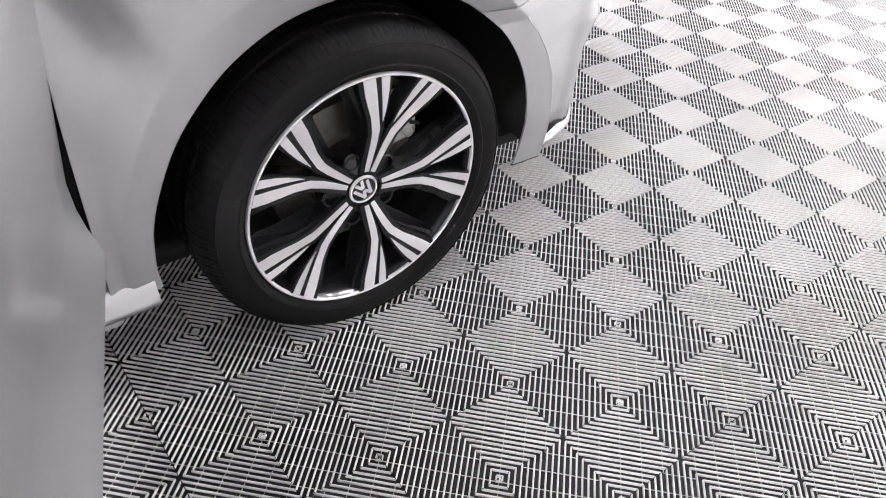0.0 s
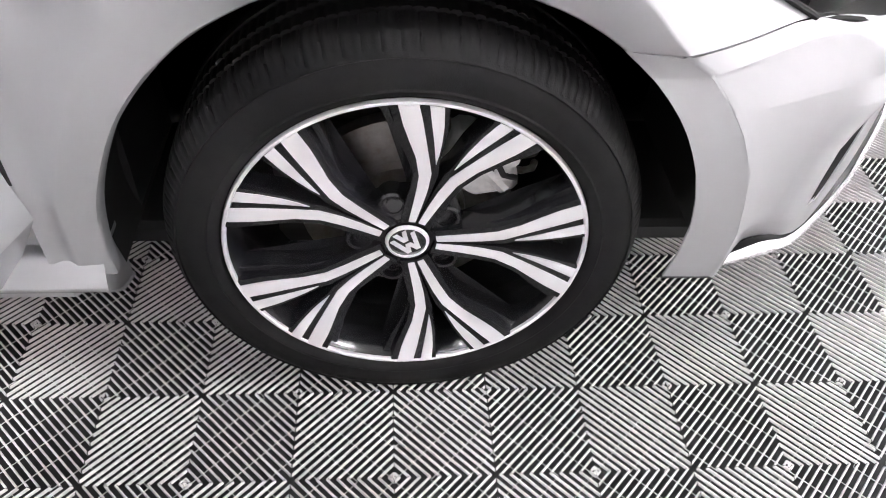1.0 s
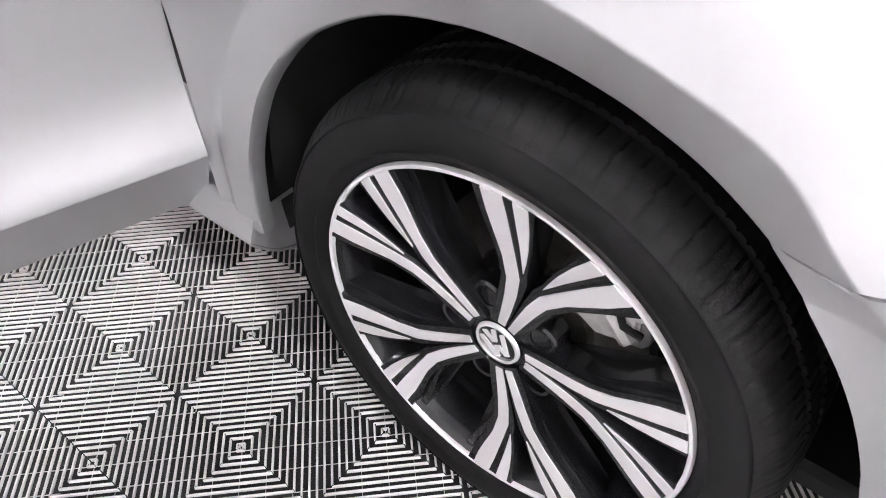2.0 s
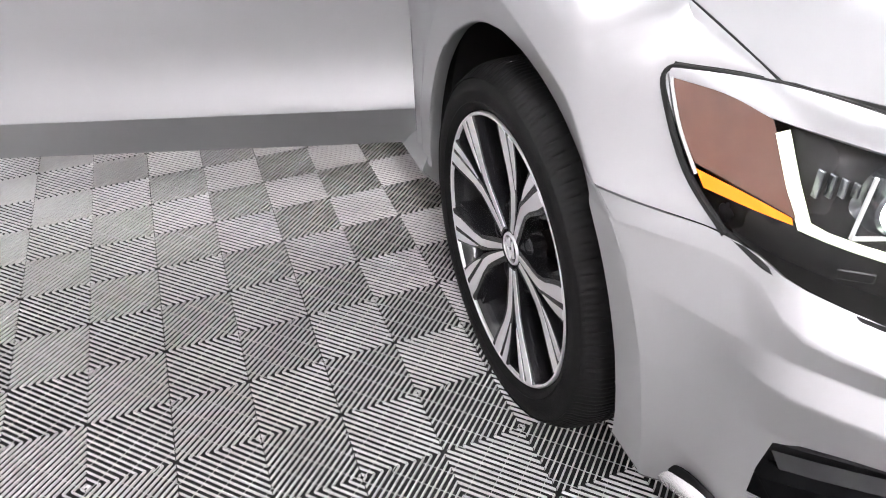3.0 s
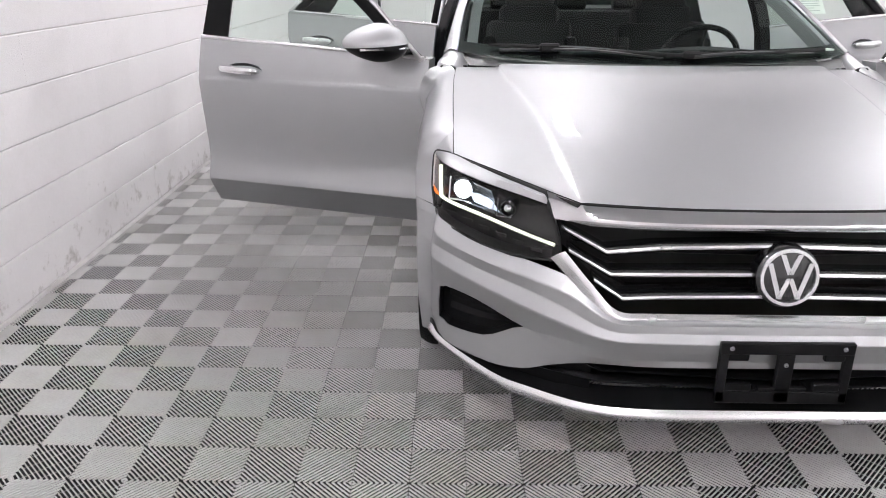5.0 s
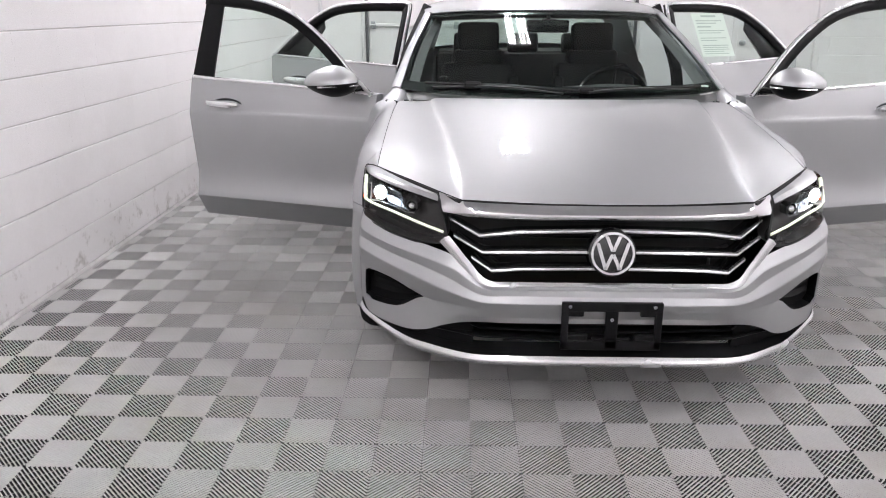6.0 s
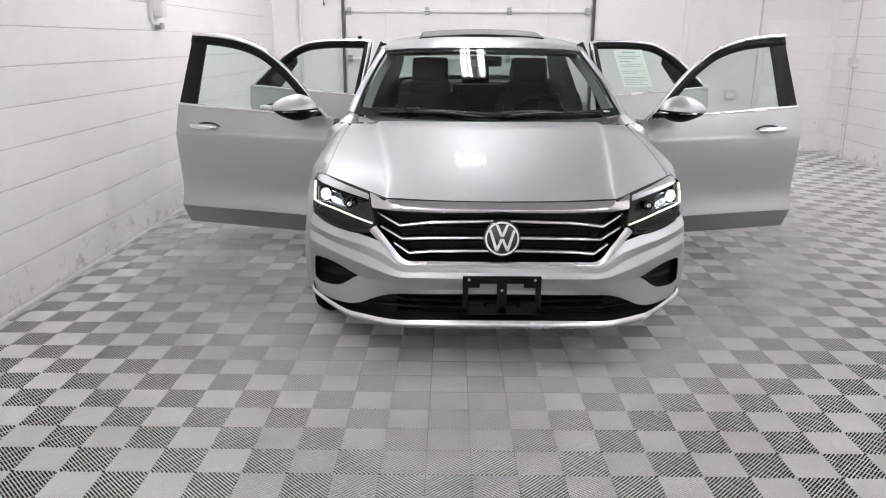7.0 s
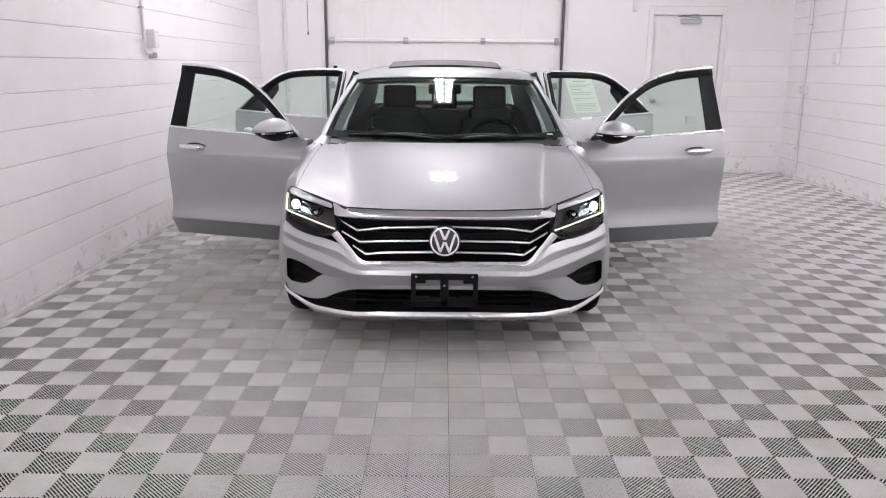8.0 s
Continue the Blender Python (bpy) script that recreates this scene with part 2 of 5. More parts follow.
tube(bm, [(-1.853, YB - 0.06, ZC), (-1.853, YB - 0.06, 1.88)], 0.004, 6)
part("cord", bm, DARKSTEEL, e)
bm = bmesh.new()
lathe(bm, [(0.001, 0.05), (0.009, 0.04), (0.013, 0.01), (0.001, 0.0)], 12, Matrix.Translation((-1.853, YB - 0.06, 1.84)))
part("knob", bm, DARKSTEEL, e)
tagged(e, "dark pull cord hanging beside the roller door", "cord")

# sectional roller door
garage = empty("garage_door", Matrix.Translation((0, YB, 0)))
tagged(garage, "white sectional steel roller door, closed", "garage door", kind="structure")
zs = [0.0, 0.59, 1.18, 1.78, 2.37, 2.96]
for a, b in zip(zs, zs[1:]):
    bm = bmesh.new()
    box(bm, (-GX + 0.005, 0.05, a + 0.006), (GX - 0.005, 0.10, b - 0.006), 0.006)
    for k in range(3):
        x = -1.07 + 1.07 * k
        box(bm, (x - 0.03, 0.042, a + 0.03), (x + 0.03, 0.052, b - 0.03), 0.003)
    part("panel", bm, DOORPAINT, garage)
for z in zs[1:-1]:
    bm = bmesh.new()
    box(bm, (-GX + 0.01, 0.018, z - 0.022), (GX - 0.01, 0.05, z + 0.022), 0.008)
    part("strut", bm, DOORPAINT, garage)
    for x in (-1.54, -0.53, 0.53, 1.54):
        bm = bmesh.new()
        box(bm, (x - 0.03, 0.004, z - 0.045), (x + 0.03, 0.04, z + 0.045), 0.006)
        tube(bm, [(x - 0.035, 0.006, z), (x + 0.035, 0.006, z)], 0.012, 8)
        part("hinge", bm, GALV, garage)
for s in (-1, 1):
    bm = bmesh.new()
    box(bm, (s * (GX + 0.012) - 0.016, -0.055, 0.02), (s * (GX + 0.012) + 0.016, -0.003, GZ + 0.5), 0.004)
    part("track", bm, DARKSTEEL, garage, "dark steel track")
    bm = bmesh.new()
    box(bm, (s * (GX + 0.055) - 0.022, -0.03, 0.0), (s * (GX + 0.055) + 0.022, -0.003, GZ + 0.5), 0.004)
    part("jamb", bm, DOORPAINT, garage)

# exit door
exit_door = empty("door_1", Matrix.Translation((0, YB, 0)))
tagged(exit_door, "white painted steel exit door, closed, with a door closer", "door", kind="structure")
bm = bmesh.new()
box(bm, (DX0 + 0.012, 0.02, 0.004), (DX1 - 0.012, 0.065, DZ - 0.012), 0.003)
part("door_leaf", bm, DOORPAINT, exit_door)
for lo, hi in (((DX0 - 0.06, -0.02, 0), (DX0 + 0.008, 0.1, DZ + 0.06)), ((DX1 - 0.008, -0.02, 0), (DX1 + 0.06, 0.1, DZ + 0.06)), ((DX0 + 0.008, -0.02, DZ - 0.008), (DX1 - 0.008, 0.1, DZ + 0.06))):
    bm = bmesh.new()
    box(bm, lo, hi, 0.004)
    part("door_frame", bm, DOORPAINT, exit_door)
bm = bmesh.new()
box(bm, (DX0 - 0.06, -0.012, DZ + 0.10), (DX1 + 0.06, -0.002, DZ + 0.112), 0.002)
part("lintel_trim", bm, METAL, exit_door)
bm = bmesh.new()
box(bm, (3.22, -0.045, 2.03), (3.50, 0.02, 2.09), 0.01)
part("door_closer", bm, GALV, exit_door, "grey metal door closer")
bm = bmesh.new()
tube(bm, [(3.47, -0.055, 2.10), (3.15, -0.12, 2.12), (3.45, -0.03, 2.15)], 0.011, 8)
part("closer_arm", bm, GALV, exit_door)
bm = bmesh.new()
lathe(bm, [(0.001, 0.0), (0.035, 0.0), (0.035, 0.008), (0.014, 0.014), (0.014, 0.04), (0.027, 0.05), (0.03, 0.066), (0.02, 0.078), (0.001, 0.08)], 20,
      Matrix.Translation((2.92, 0.02, 0.99)) @ Matrix.Rotation(radians(90), 4, "X"))
part("knob", bm, GALV, exit_door, "brushed metal knob")

# ceiling lamps: two sets of three tubes in each
lamp_proto = None
# unseen lamps off the middle line are placed to brighten walls and doors
for ly, columns in ((-4.6, (-1.9, 3.5)), (-2.2, (-1.95,)), (-0.2, (3.5,)), (3.4, (-1.95, 3.4)), (4.8, (0.0,))):
    for lx in columns:
        m = Matrix.Translation((lx, ly, 3.85))
        if lamp_proto is None:
            lamp = empty("ceiling_lamp", m)
            bm = bmesh.new()
            box(bm, (-0.19, -0.46, 0.03), (0.19, 0.46, 0.07), 0.006)
            part("housing", bm, METAL, lamp)
            for s in (-1, 1):
                bm = bmesh.new()
                box(bm, (s * 0.095 - 0.075, -0.44, 0.022), (s * 0.095 + 0.075, 0.44, 0.028))
                part("reflector", bm, DOORPAINT, lamp)
                for k in (-1, 0, 1):
                    bm = bmesh.new()
                    x = s * 0.095 + k * 0.045
                    tube(bm, [(x, -0.43, 0.0), (x, 0.43, 0.0)], 0.0110, 8)
                    part("tube", bm, TUBE, lamp, "lit white fluorescent tube")
            for y in (-0.36, 0.36):
                bm = bmesh.new()
                tube(bm, [(0, y, 0.07), (0, y, ZC - 3.85)], 0.005, 6)
                part("hanger", bm, DARKSTEEL, lamp)
            tagged(lamp, "hanging ceiling lamp with lit white fluorescent tubes", "ceiling lamp", "ceiling lamps")
            lamp_proto = lamp
        else:
            copy_thing(lamp_proto, m)

# ---- the car ----
PAINT = mat("silver_paint", (0.45, 0.455, 0.464), 0.48, 0.84, spec=0.3, var=0.02, grain=1400, stain=1.5, coat=0.7, rough_var=0.03)
CHROME = mat("chrome", (0.66, 0.66, 0.67), 0.06, 1.0, var=0.01, grain=60, rough_var=0.2)
SATIN = mat("satin_silver", (0.84, 0.84, 0.85), 0.27, 0.9, var=0.02)
MACHINED = mat("machined_alloy", (0.80, 0.79, 0.80), 0.34, 0.55, var=0.02, grain=400, coat=0.6)
BLACK = mat("black_plastic", (0.012, 0.012, 0.013), 0.42, var=0.15, grain=200, bump=0.0002, bump_scale=800)
GLOSSBLACK = mat("gloss_black", (0.008, 0.008, 0.009), 0.12, var=0.1, coat=0.8)
LAMPDARK = mat("smoked_lamp_housing", (0.016, 0.015, 0.015), 0.28, spec=0.4, var=0.2, grain=60)
TRIMBLACK = mat("trim_black", (0.005, 0.005, 0.0055), 0.45, spec=0.14, var=0.1)
RIMBLACK = mat("rim_black_paint", (0.007, 0.007, 0.008), 0.25, spec=0.35, var=0.15, coat=0.2)
RUBBER = mat("tyre_rubber", (0.0058, 0.0056, 0.0057), 0.66, spec=0.11, var=0.25, grain=120, stain=8, bump=0.0004, bump_scale=500, dirt=(0.014, 0.013, 0.012), dirt_amount=0.35, dirt_scale=14)
# rubber seals, and the black that paints shade in gaps
SEAL = mat("black_seal_and_gap_shade", (0.005, 0.005, 0.005), 0.8, var=0.1)
FABRIC = mat("seat_fabric", (0.005, 0.005, 0.0054), 0.8, var=0.15, grain=300, bump=0.0005, bump_scale=900)
TRIM = mat("interior_trim", (0.012, 0.012, 0.013), 0.6, var=0.1, bump=0.0003, bump_scale=600)
HEADLINER = mat("headliner", (0.22, 0.22, 0.22), 0.9, var=0.05)
IRON = mat("brake_iron", (0.20, 0.19, 0.18), 0.4, 0.85, var=0.2, grain=100, dirt=(0.12, 0.06, 0.03), dirt_amount=0.5, dirt_scale=40)
CALIPER = mat("caliper_metal", (0.55, 0.54, 0.53), 0.45, 0.4, var=0.25, grain=80)
LENS = glass("lamp_lens", (0.97, 0.97, 0.97), face=0.015, graze=0.5)
ROOFGLASS = mat("roof_glass", (0.06, 0.06, 0.062), 0.22, spec=0.25, var=0.05)
SCREEN = glass("windscreen_glass", (0.52, 0.60, 0.57), face=0.02, graze=0.25)
PANE = glass("door_glass", (0.74, 0.83, 0.78))
BULB = glow("lamp_bulb", (0.92, 0.96, 1.0), 26.0)
STRIP = glow("running_strip", (0.93, 1.0, 0.80), 0.38)
# self-lit with noise: the projector's glare on the bowl, painted as glow
GLARE = glow("reflector_glare", (0.72, 0.84, 1.0), 1.0)
nt = GLARE.node_tree
noise = nt.nodes.new("ShaderNodeTexNoise")
noise.inputs["Scale"].default_value = 55.0
noise.inputs["Detail"].default_value = 5.0
geo = nt.nodes.new("ShaderNodeNewGeometry")
rng = nt.nodes.new("ShaderNodeMapRange")
rng.inputs["From Min"].default_value = 0.36
rng.inputs["From Max"].default_value = 0.68
rng.inputs["To Min"].default_value = 0.06
rng.inputs["To Max"].default_value = 1.9
nt.links.new(geo.outputs["Position"], noise.inputs["Vector"])
nt.links.new(noise.outputs["Fac"], rng.inputs["Value"])
nt.links.new(rng.outputs[0], nt.nodes["Principled BSDF"].inputs["Emission Strength"])
nt.nodes["Principled BSDF"].inputs["Base Color"].default_value = (0.1, 0.1, 0.11, 1)
AMBER_LIT = glow("amber_lit", (1.0, 0.20, 0.008), 0.5)
AMBER = mat("amber_reflector", (0.15, 0.072, 0.05), 0.15, var=0.08, coat=0.8)
BOWL = mat("lamp_bowl", (0.20, 0.21, 0.22), 0.2, 0.8, var=0.1, grain=60)
PALE = mat("pale_lamp_plastic", (0.62, 0.62, 0.6), 0.25, var=0.03)
PAPER = mat("window_paper", (0.62, 0.72, 0.64), 0.6, var=0.03)
INK = mat("paper_ink", (0.36, 0.46, 0.40), 0.6)

car = empty("car")
tagged(car, "silver sedan with all four doors open, headlamps lit", "car")


def crom(p0, p1, p2, p3, t):
    return 0.5 * ((2 * p1) + (p2 - p0) * t + (2 * p0 - 5 * p1 + 4 * p2 - p3) * t * t + (3 * p1 - p0 - 3 * p2 + p3) * t ** 3)


def curve_pts(pts, n):
    """A smooth line through points, n steps between each two."""
    p = np.array(pts, float)
    p = np.vstack([2 * p[0] - p[1], p, 2 * p[-1] - p[-2]])
    out = []
    for i in range(1, len(p) - 2):
        for k in range(n):
            out.append(crom(p[i - 1], p[i], p[i + 1], p[i + 2], k / n))
    out.append(p[-2])
    return np.array(out)


def net(rows, nu=4, nv=4):
    """A smooth sheet through rows of points: rows x columns x 3."""
    r = np.array([curve_pts(row, nu) for row in rows])
    return np.stack([curve_pts(r[:, c], nv) for c in range(r.shape[1])], axis=1)


def both(g):
    """Both halves of a sheet whose first column lies on the middle line."""
    m = g[:, :0:-1].copy()
    m[..., 0] *= -1
    return np.concatenate([m, g], axis=1)


def sheet(bm, g, keep=None, skin=0.0):
    vs = [[bm.verts.new(p) for p in row] for row in g]
    for r in range(len(vs) - 1):
        for c in range(len(vs[0]) - 1):
            if keep is None or keep(r, c):
                try:
                    bm.faces.new((vs[r][c], vs[r][c + 1], vs[r + 1][c + 1], vs[r + 1][c]))
                except ValueError:
                    pass
    bmesh.ops.delete(bm, geom=[v for v in bm.verts if not v.link_faces], context="VERTS")
    bmesh.ops.remove_doubles(bm, verts=bm.verts, dist=0.0004)


def crisp(ob):
    """Keeps a sheet's outer edges sharp."""
    me = ob.data
    idx = np.empty(len(me.loops), dtype=np.int32)
    me.loops.foreach_get("edge_index", idx)
    for i in np.flatnonzero(np.bincount(idx, minlength=len(me.edges)) == 1):
        me.edges[int(i)].use_edge_sharp = True
    ob.modifiers.new("edges", "WEIGHTED_NORMAL").keep_sharp = True


def panel(name, g, material, parent, keep=None, thick=0.004, label="", angle=50.0):
    """A bent sheet with thickness as one part."""
    bm = bmesh.new()
    sheet(bm, g, keep)
    ob = part(name, bm, material, parent, label, angle=angle)
    if thick:
        s = ob.modifiers.new("thickness", "SOLIDIFY")
        s.thickness = thick
        s.offset = 0.0
        crisp(ob)
    return ob


def side(g, sg):
    g = np.array(g, float)
    g[..., 0] *= sg
    return g


def sweep(bm, pts, w, h, lean=0.0, n=1):
    """A bar with a flat oval section (w along y, h along z) along points that run across the car."""
    p = curve_pts(pts, n) if n > 1 else np.array(pts, float)
    sec = [(-0.5, 0.0), (-0.38, 0.36), (0.0, 0.5), (0.5, 0.45), (0.5, -0.45), (0.0, -0.5), (-0.38, -0.36)]
    rings = [[bm.verts.new((q[0], q[1] + a * w, q[2] + b * h + a * lean)) for a, b in sec] for q in p]
    k = len(sec)
    for a, b in zip(rings, rings[1:]):
        for i in range(k):
            bm.faces.new((a[i], a[(i + 1) % k], b[(i + 1) % k], b[i]))
    bm.faces.new(rings[0][::-1])
    bm.faces.new(rings[-1])


def sx(y, z):
    """Half width of the body side."""
    x = np.interp(z, [0.18, 0.26, 0.33, 0.362, 0.383, 0.388, 0.44, 0.50, 0.62, 0.75, 0.845, 0.86, 0.90, 0.96, 1.03], [0.81, 0.840, 0.882, 0.901, 0.913, 0.913, 0.898, 0.887, 0.898, 0.913, 0.919, 0.912, 0.905, 0.888, 0.866])
    x = x + np.interp(y, [0.30, 0.40, 0.50, 0.60, 0.75, 1.0, 1.6], [-0.09, -0.062, -0.038, -0.020, -0.004, 0.0, 0.0])
    x = x - 0.045 * np.clip((0.80 - y) / 0.14, 0, 1) * np.clip((z - 0.655) / 0.13, 0, 1)
    return float(x - np.interp(y, [3.6, 4.2, 4.6, 4.85, 4.95], [0.0, 0.02, 0.06, 0.13, 0.2]))


# hood
HOOD = [
    [(0, .158, .757), (.24, .160, .760), (.455, .173, .767), (.50, .197, .768), (.65, .362, .788), (.800, .548, .803)],
    [(0, .30, .808), (.24, .302, .808), (.462, .315, .807), (.515, .335, .801), (.66, .47, .812), (.801, .68, .832)],
    [(0, .50, .866), (.25, .502, .865), (.482, .515, .860), (.540, .53, .851), (.675, .65, .853), (.801, .86, .864)],
    [(0, .75, .918), (.265, .755, .917), (.515, .78, .909), (.572, .80, .899), (.69, .90, .893), (.801, 1.06, .894)],
    [(0, 1.0, .955), (.285, 1.01, .954), (.555, 1.06, .945), (.610, 1.09, .935), (.71, 1.16, .925), (.798, 1.26, .921)],
    [(0, 1.215, .978), (.30, 1.235, .978), (.585, 1.325, .971), (.638, 1.35, .961), (.725, 1.40, .949), (.79, 1.44, .942)],
]
HOOD = [HOOD[0]] + [[(x, y, z - (.005 if i == 3 else 0.0)) for i, (x, y, z) in enumerate(r)] for r in HOOD[1:]]
hood_g = net(HOOD, 5, 6)
hood = panel("hood", both(hood_g), PAINT, car, label="silver painted hood with two raised creases")

edge = np.concatenate([hood_g[::-1, -1], hood_g[0, ::-1]])
# black tube along the shut line, painting the shade of the open gap
for s in (-1, 1):
    bm = bmesh.new()
    tube(bm, (side(edge, s) + np.array([0, 0, -.0022])).tolist(), 0.0042, 6)
    part("hood_gap_shade", bm, SEAL, car, "black tube painting the shade in the hood gap")

# fenders and rear quarters
HOOD_Y = [p[-1][1] for p in HOOD]
HOOD_Z = [p[-1][2] for p in HOOD]


def fender_x(y, z):
    """Half width of the front fender with its round shoulder up to the hood line."""
    d = float(np.interp(y, HOOD_Y, HOOD_Z)) - z
    u = min(1.0, max(0.0, d / np.interp(y, [.55, .75, 1.2], [.065, .09, .115])))
    return .804 + (sx(y, z) - .804) * (1 - (1 - u) ** 1.9) ** (1 / 1.9)


REST = ((.12, -.004), (.25, -.007), (.4, -.008), (.55, -.007), (.68, -.005), (.78, -.0035), (.86, -.002), (.92, -.001), (.965, 0.0), (1.0, 0.0))


def arch_grid(cy, cz, cols):
    """A body side round a wheel arch: a flat band along the arch, then the panel out to its edge."""
    front = cy < 2
    half = fender_x if front else sx

    def width(y, z):
        w = half(y, z)
        return w + (.899 - w) * min(1.0, max(0.0, (.80 - z) / .12)) if front and y > 1.0 else w

    def flare(y, z):
        """How far the arch edge stands out from the front fender."""
        return max(0.0, .918 - width(y, z)) * min(1.0, max(0.0, (1.25 - y) / .2)) if front else 0.0

    pin = np.array([(cy - r * math.cos(radians(al)), cz + r * math.sin(radians(al))) for al, r, o in cols])
    pout = np.array([o for al, r, o in cols])
    pin, pout = curve_pts(pin, 6), curve_pts(pout, 6)
    grid = []
    for (iy, iz), o in zip(pin, pout):
        ln = math.hypot(o[1] - iy, o[2] - iz)
        uy, uz = (o[1] - iy) / ln, (o[2] - iz) / ln
        band = min(.064, ln * .5)
        k = min(1.0, ln / .16)
        near = min(1.0, max(0.0, (1.25 - iy) / .2)) if front else 0.0
        lean = .017 * near
        stops = [(0.0, -.007 - lean), (.004, -.002 - lean), (band, 0.0), (band + .005, -.0008)] + [(band + .005 + (ln - band - .005) * f, d) for f, d in REST]
        e = o[0] - width(o[1], o[2])
        out_by = flare(iy, iz)
        col = [(width(iy, iz) + out_by - 0.026, iy, iz)]
        for d, off in stops:
            y, z = iy + uy * d, iz + uz * d
            x = width(y, z) + e * (d / ln) ** 2.5
            if near:
                u = min(1.0, max(0.0, (d - band) / (ln - band)))
                keep = (1 - u) ** 2 * (1 + 2 * u)
                x += near * ((width(iy, iz) + out_by + .002) * keep + (width(y, z) + e * u ** 1.5) * (1 - keep) - x)
            col.append((x + off * k, y, z))
        grid.append(col)
    return np.array(grid).transpose(1, 0, 2)


FRONT = [(53, .378, (.853, .520, .651)), (58, .378, (.858, .590, .690)), (64, .378, (.857, .655, .780)), (70, .378, (.832, .680, .815)), (77, .379, (.804, .715, .838)), (87, .381, (.804, .83, .859)),
         (99, .385, (.804, 1.03, .889)), (113, .390, (.801, 1.25, .920)), (127, .396, (.80, 1.42, .942)), (138, .400, (.868, 1.470, .945)), (152, .405, (.913, 1.474, .78)),
         (168, .412, (.900, 1.475, .58)), (180, .418, (.899, 1.475, .40)), (188, .4205, (.899, 1.475, .296))]
REAR = [(-17, .43, (.868, 3.31, .26)), (0, .425, (.903, 3.30, .40)), (18, .415, (.897, 3.34, .56)), (36, .405, (.912, 3.45, .74)), (52, .40, (.90, 3.57, .90)), (66, .40, (.866, 3.66, 1.00)),
        (80, .40, (.79, 3.92, 1.055)), (94, .40, (.73, 4.20, 1.07)), (108, .40, (.72, 4.45, 1.065)), (125, .40, (.73, 4.74, 1.03)), (145, .405, (.735, 4.86, .85)), (168, .415, (.735, 4.89, .55)), (196, .43, (.72, 4.84, .27))]
fender_g = arch_grid(0.976, 0.33, FRONT)
quarter_g = arch_grid(3.776, 0.33, REAR)

# bumper cover
ROW_A = [(0, .050, .522), (.30, .052, .522), (.405, .060, .528), (.50, .118, .585), (.60, .195, .603), (.73, .305, .615), (.835, .415, .645), (.853, .52, .652), (.912, .744, .632)]
ROW_B = [(0, .008, .509), (.30, .011, .509), (.412, .031, .509), (.51, .096, .552), (.605, .165, .568), (.735, .274, .580), (.846, .390, .604), (.877, .50, .632), (.914, .700, .598)]
ROW_C = [(0, .004, .490), (.30, .009, .490), (.42, .032, .486), (.52, .103, .515), (.612, .176, .533), (.738, .288, .548), (.848, .398, .570), (.884, .49, .56), (.915, .652, .55)]
ROW_S = [(0, -.007, .468), (.30, -.002, .468), (.425, .024, .464), (.522, .083, .477), (.612, .153, .490), (.737, .262, .511), (.850, .381, .532), (.884, .49, .53), (.914, .635, .52)]
ROW_D = [(0, .001, .44), (.30, .006, .44), (.43, .036, .435), (.53, .107, .428), (.612, .187, .420), (.735, .292, .452), (.842, .397, .460), (.885, .49, .46), (.912, .608, .465)]
ROW_E = [(0, .010, .415), (.30, .016, .413), (.44, .05, .403), (.535, .115, .40), (.614, .190, .416), (.715, .282, .345), (.842, .402, .333), (.885, .50, .34), (.905, .592, .365)]
ROW_F = [(0, .012, .397), (.30, .018, .394), (.455, .070, .376), (.54, .125, .340), (.61, .180, .298), (.70, .262, .272), (.825, .390, .272), (.866, .50, .250), (.886, .588, .250)]
NU = 4


def bumper_end(p, q):
    """The two columns next to the arch: a flat band, then its edge."""
    e = float(np.interp(q[2], [.25, .36, .48, .63], [.892, .904, .910, .911]))
    out = []
    for d, dx in ((.069, -.003), (.062, 0.0)):
        f = d / (q[1] - p[1] + .02)
        out.append((e + dx, q[1] - d, q[2] + (p[2] - q[2]) * f))
    return out + [(e - .001, q[1], q[2])]


BUMPER = [r[:7] + [(float(np.interp(r[7][2], [.56, .65], [.868, .852])) - .3 * max(0, .34 - r[7][2]), r[7][1] - .02, r[7][2])] + bumper_end(r[7], r[8]) for r in (ROW_A, ROW_B, ROW_C, ROW_S, ROW_D, ROW_E, ROW_F)]
lines = [curve_pts(r, NU) for r in BUMPER]
bump_g = np.array([a * (1 - f) + b * f for a, b in zip(lines, lines[1:]) for f in (0, .1, .5, .9)] + [lines[-1]])
ncol = bump_g.shape[1]
# the wing of the bumper ends on the arch's circle and on the fender's lower edge
seam = fender_g[1:, 0][::-1]
for r in range(bump_g.shape[0]):
    z_end = bump_g[r, -1, 2]
    d_end = .976 - math.sqrt(.378 ** 2 - (z_end - .33) ** 2) - bump_g[r, -1, 1]
    for c in range(ncol - 13, ncol):
        bump_g[r, c, 1] += d_end * min(1.0, (c - (ncol - 14)) / 9) ** 2
for c in range(ncol):
    y = bump_g[0, c, 1]
    if y > .515 and bump_g[0, c, 0] > .84:
        dx = np.interp(y, seam[:, 1], seam[:, 0]) - bump_g[0, c, 0]
        dz = np.interp(y, seam[:, 1], seam[:, 2]) - .002 - bump_g[0, c, 2]
        for r in range(6):
            w = (1 - r / 6) ** 1.3
            bump_g[r, c, 0] += dx * w
            bump_g[r, c, 2] += dz * w


for r, c, r2, c2 in ((16, 6 * NU, 17, 6 * NU - 1), (20, 6 * NU, 19, 6 * NU - 1)):
    bump_g[r, c] = bump_g[r, c] * .35 + bump_g[r2, c2] * .65
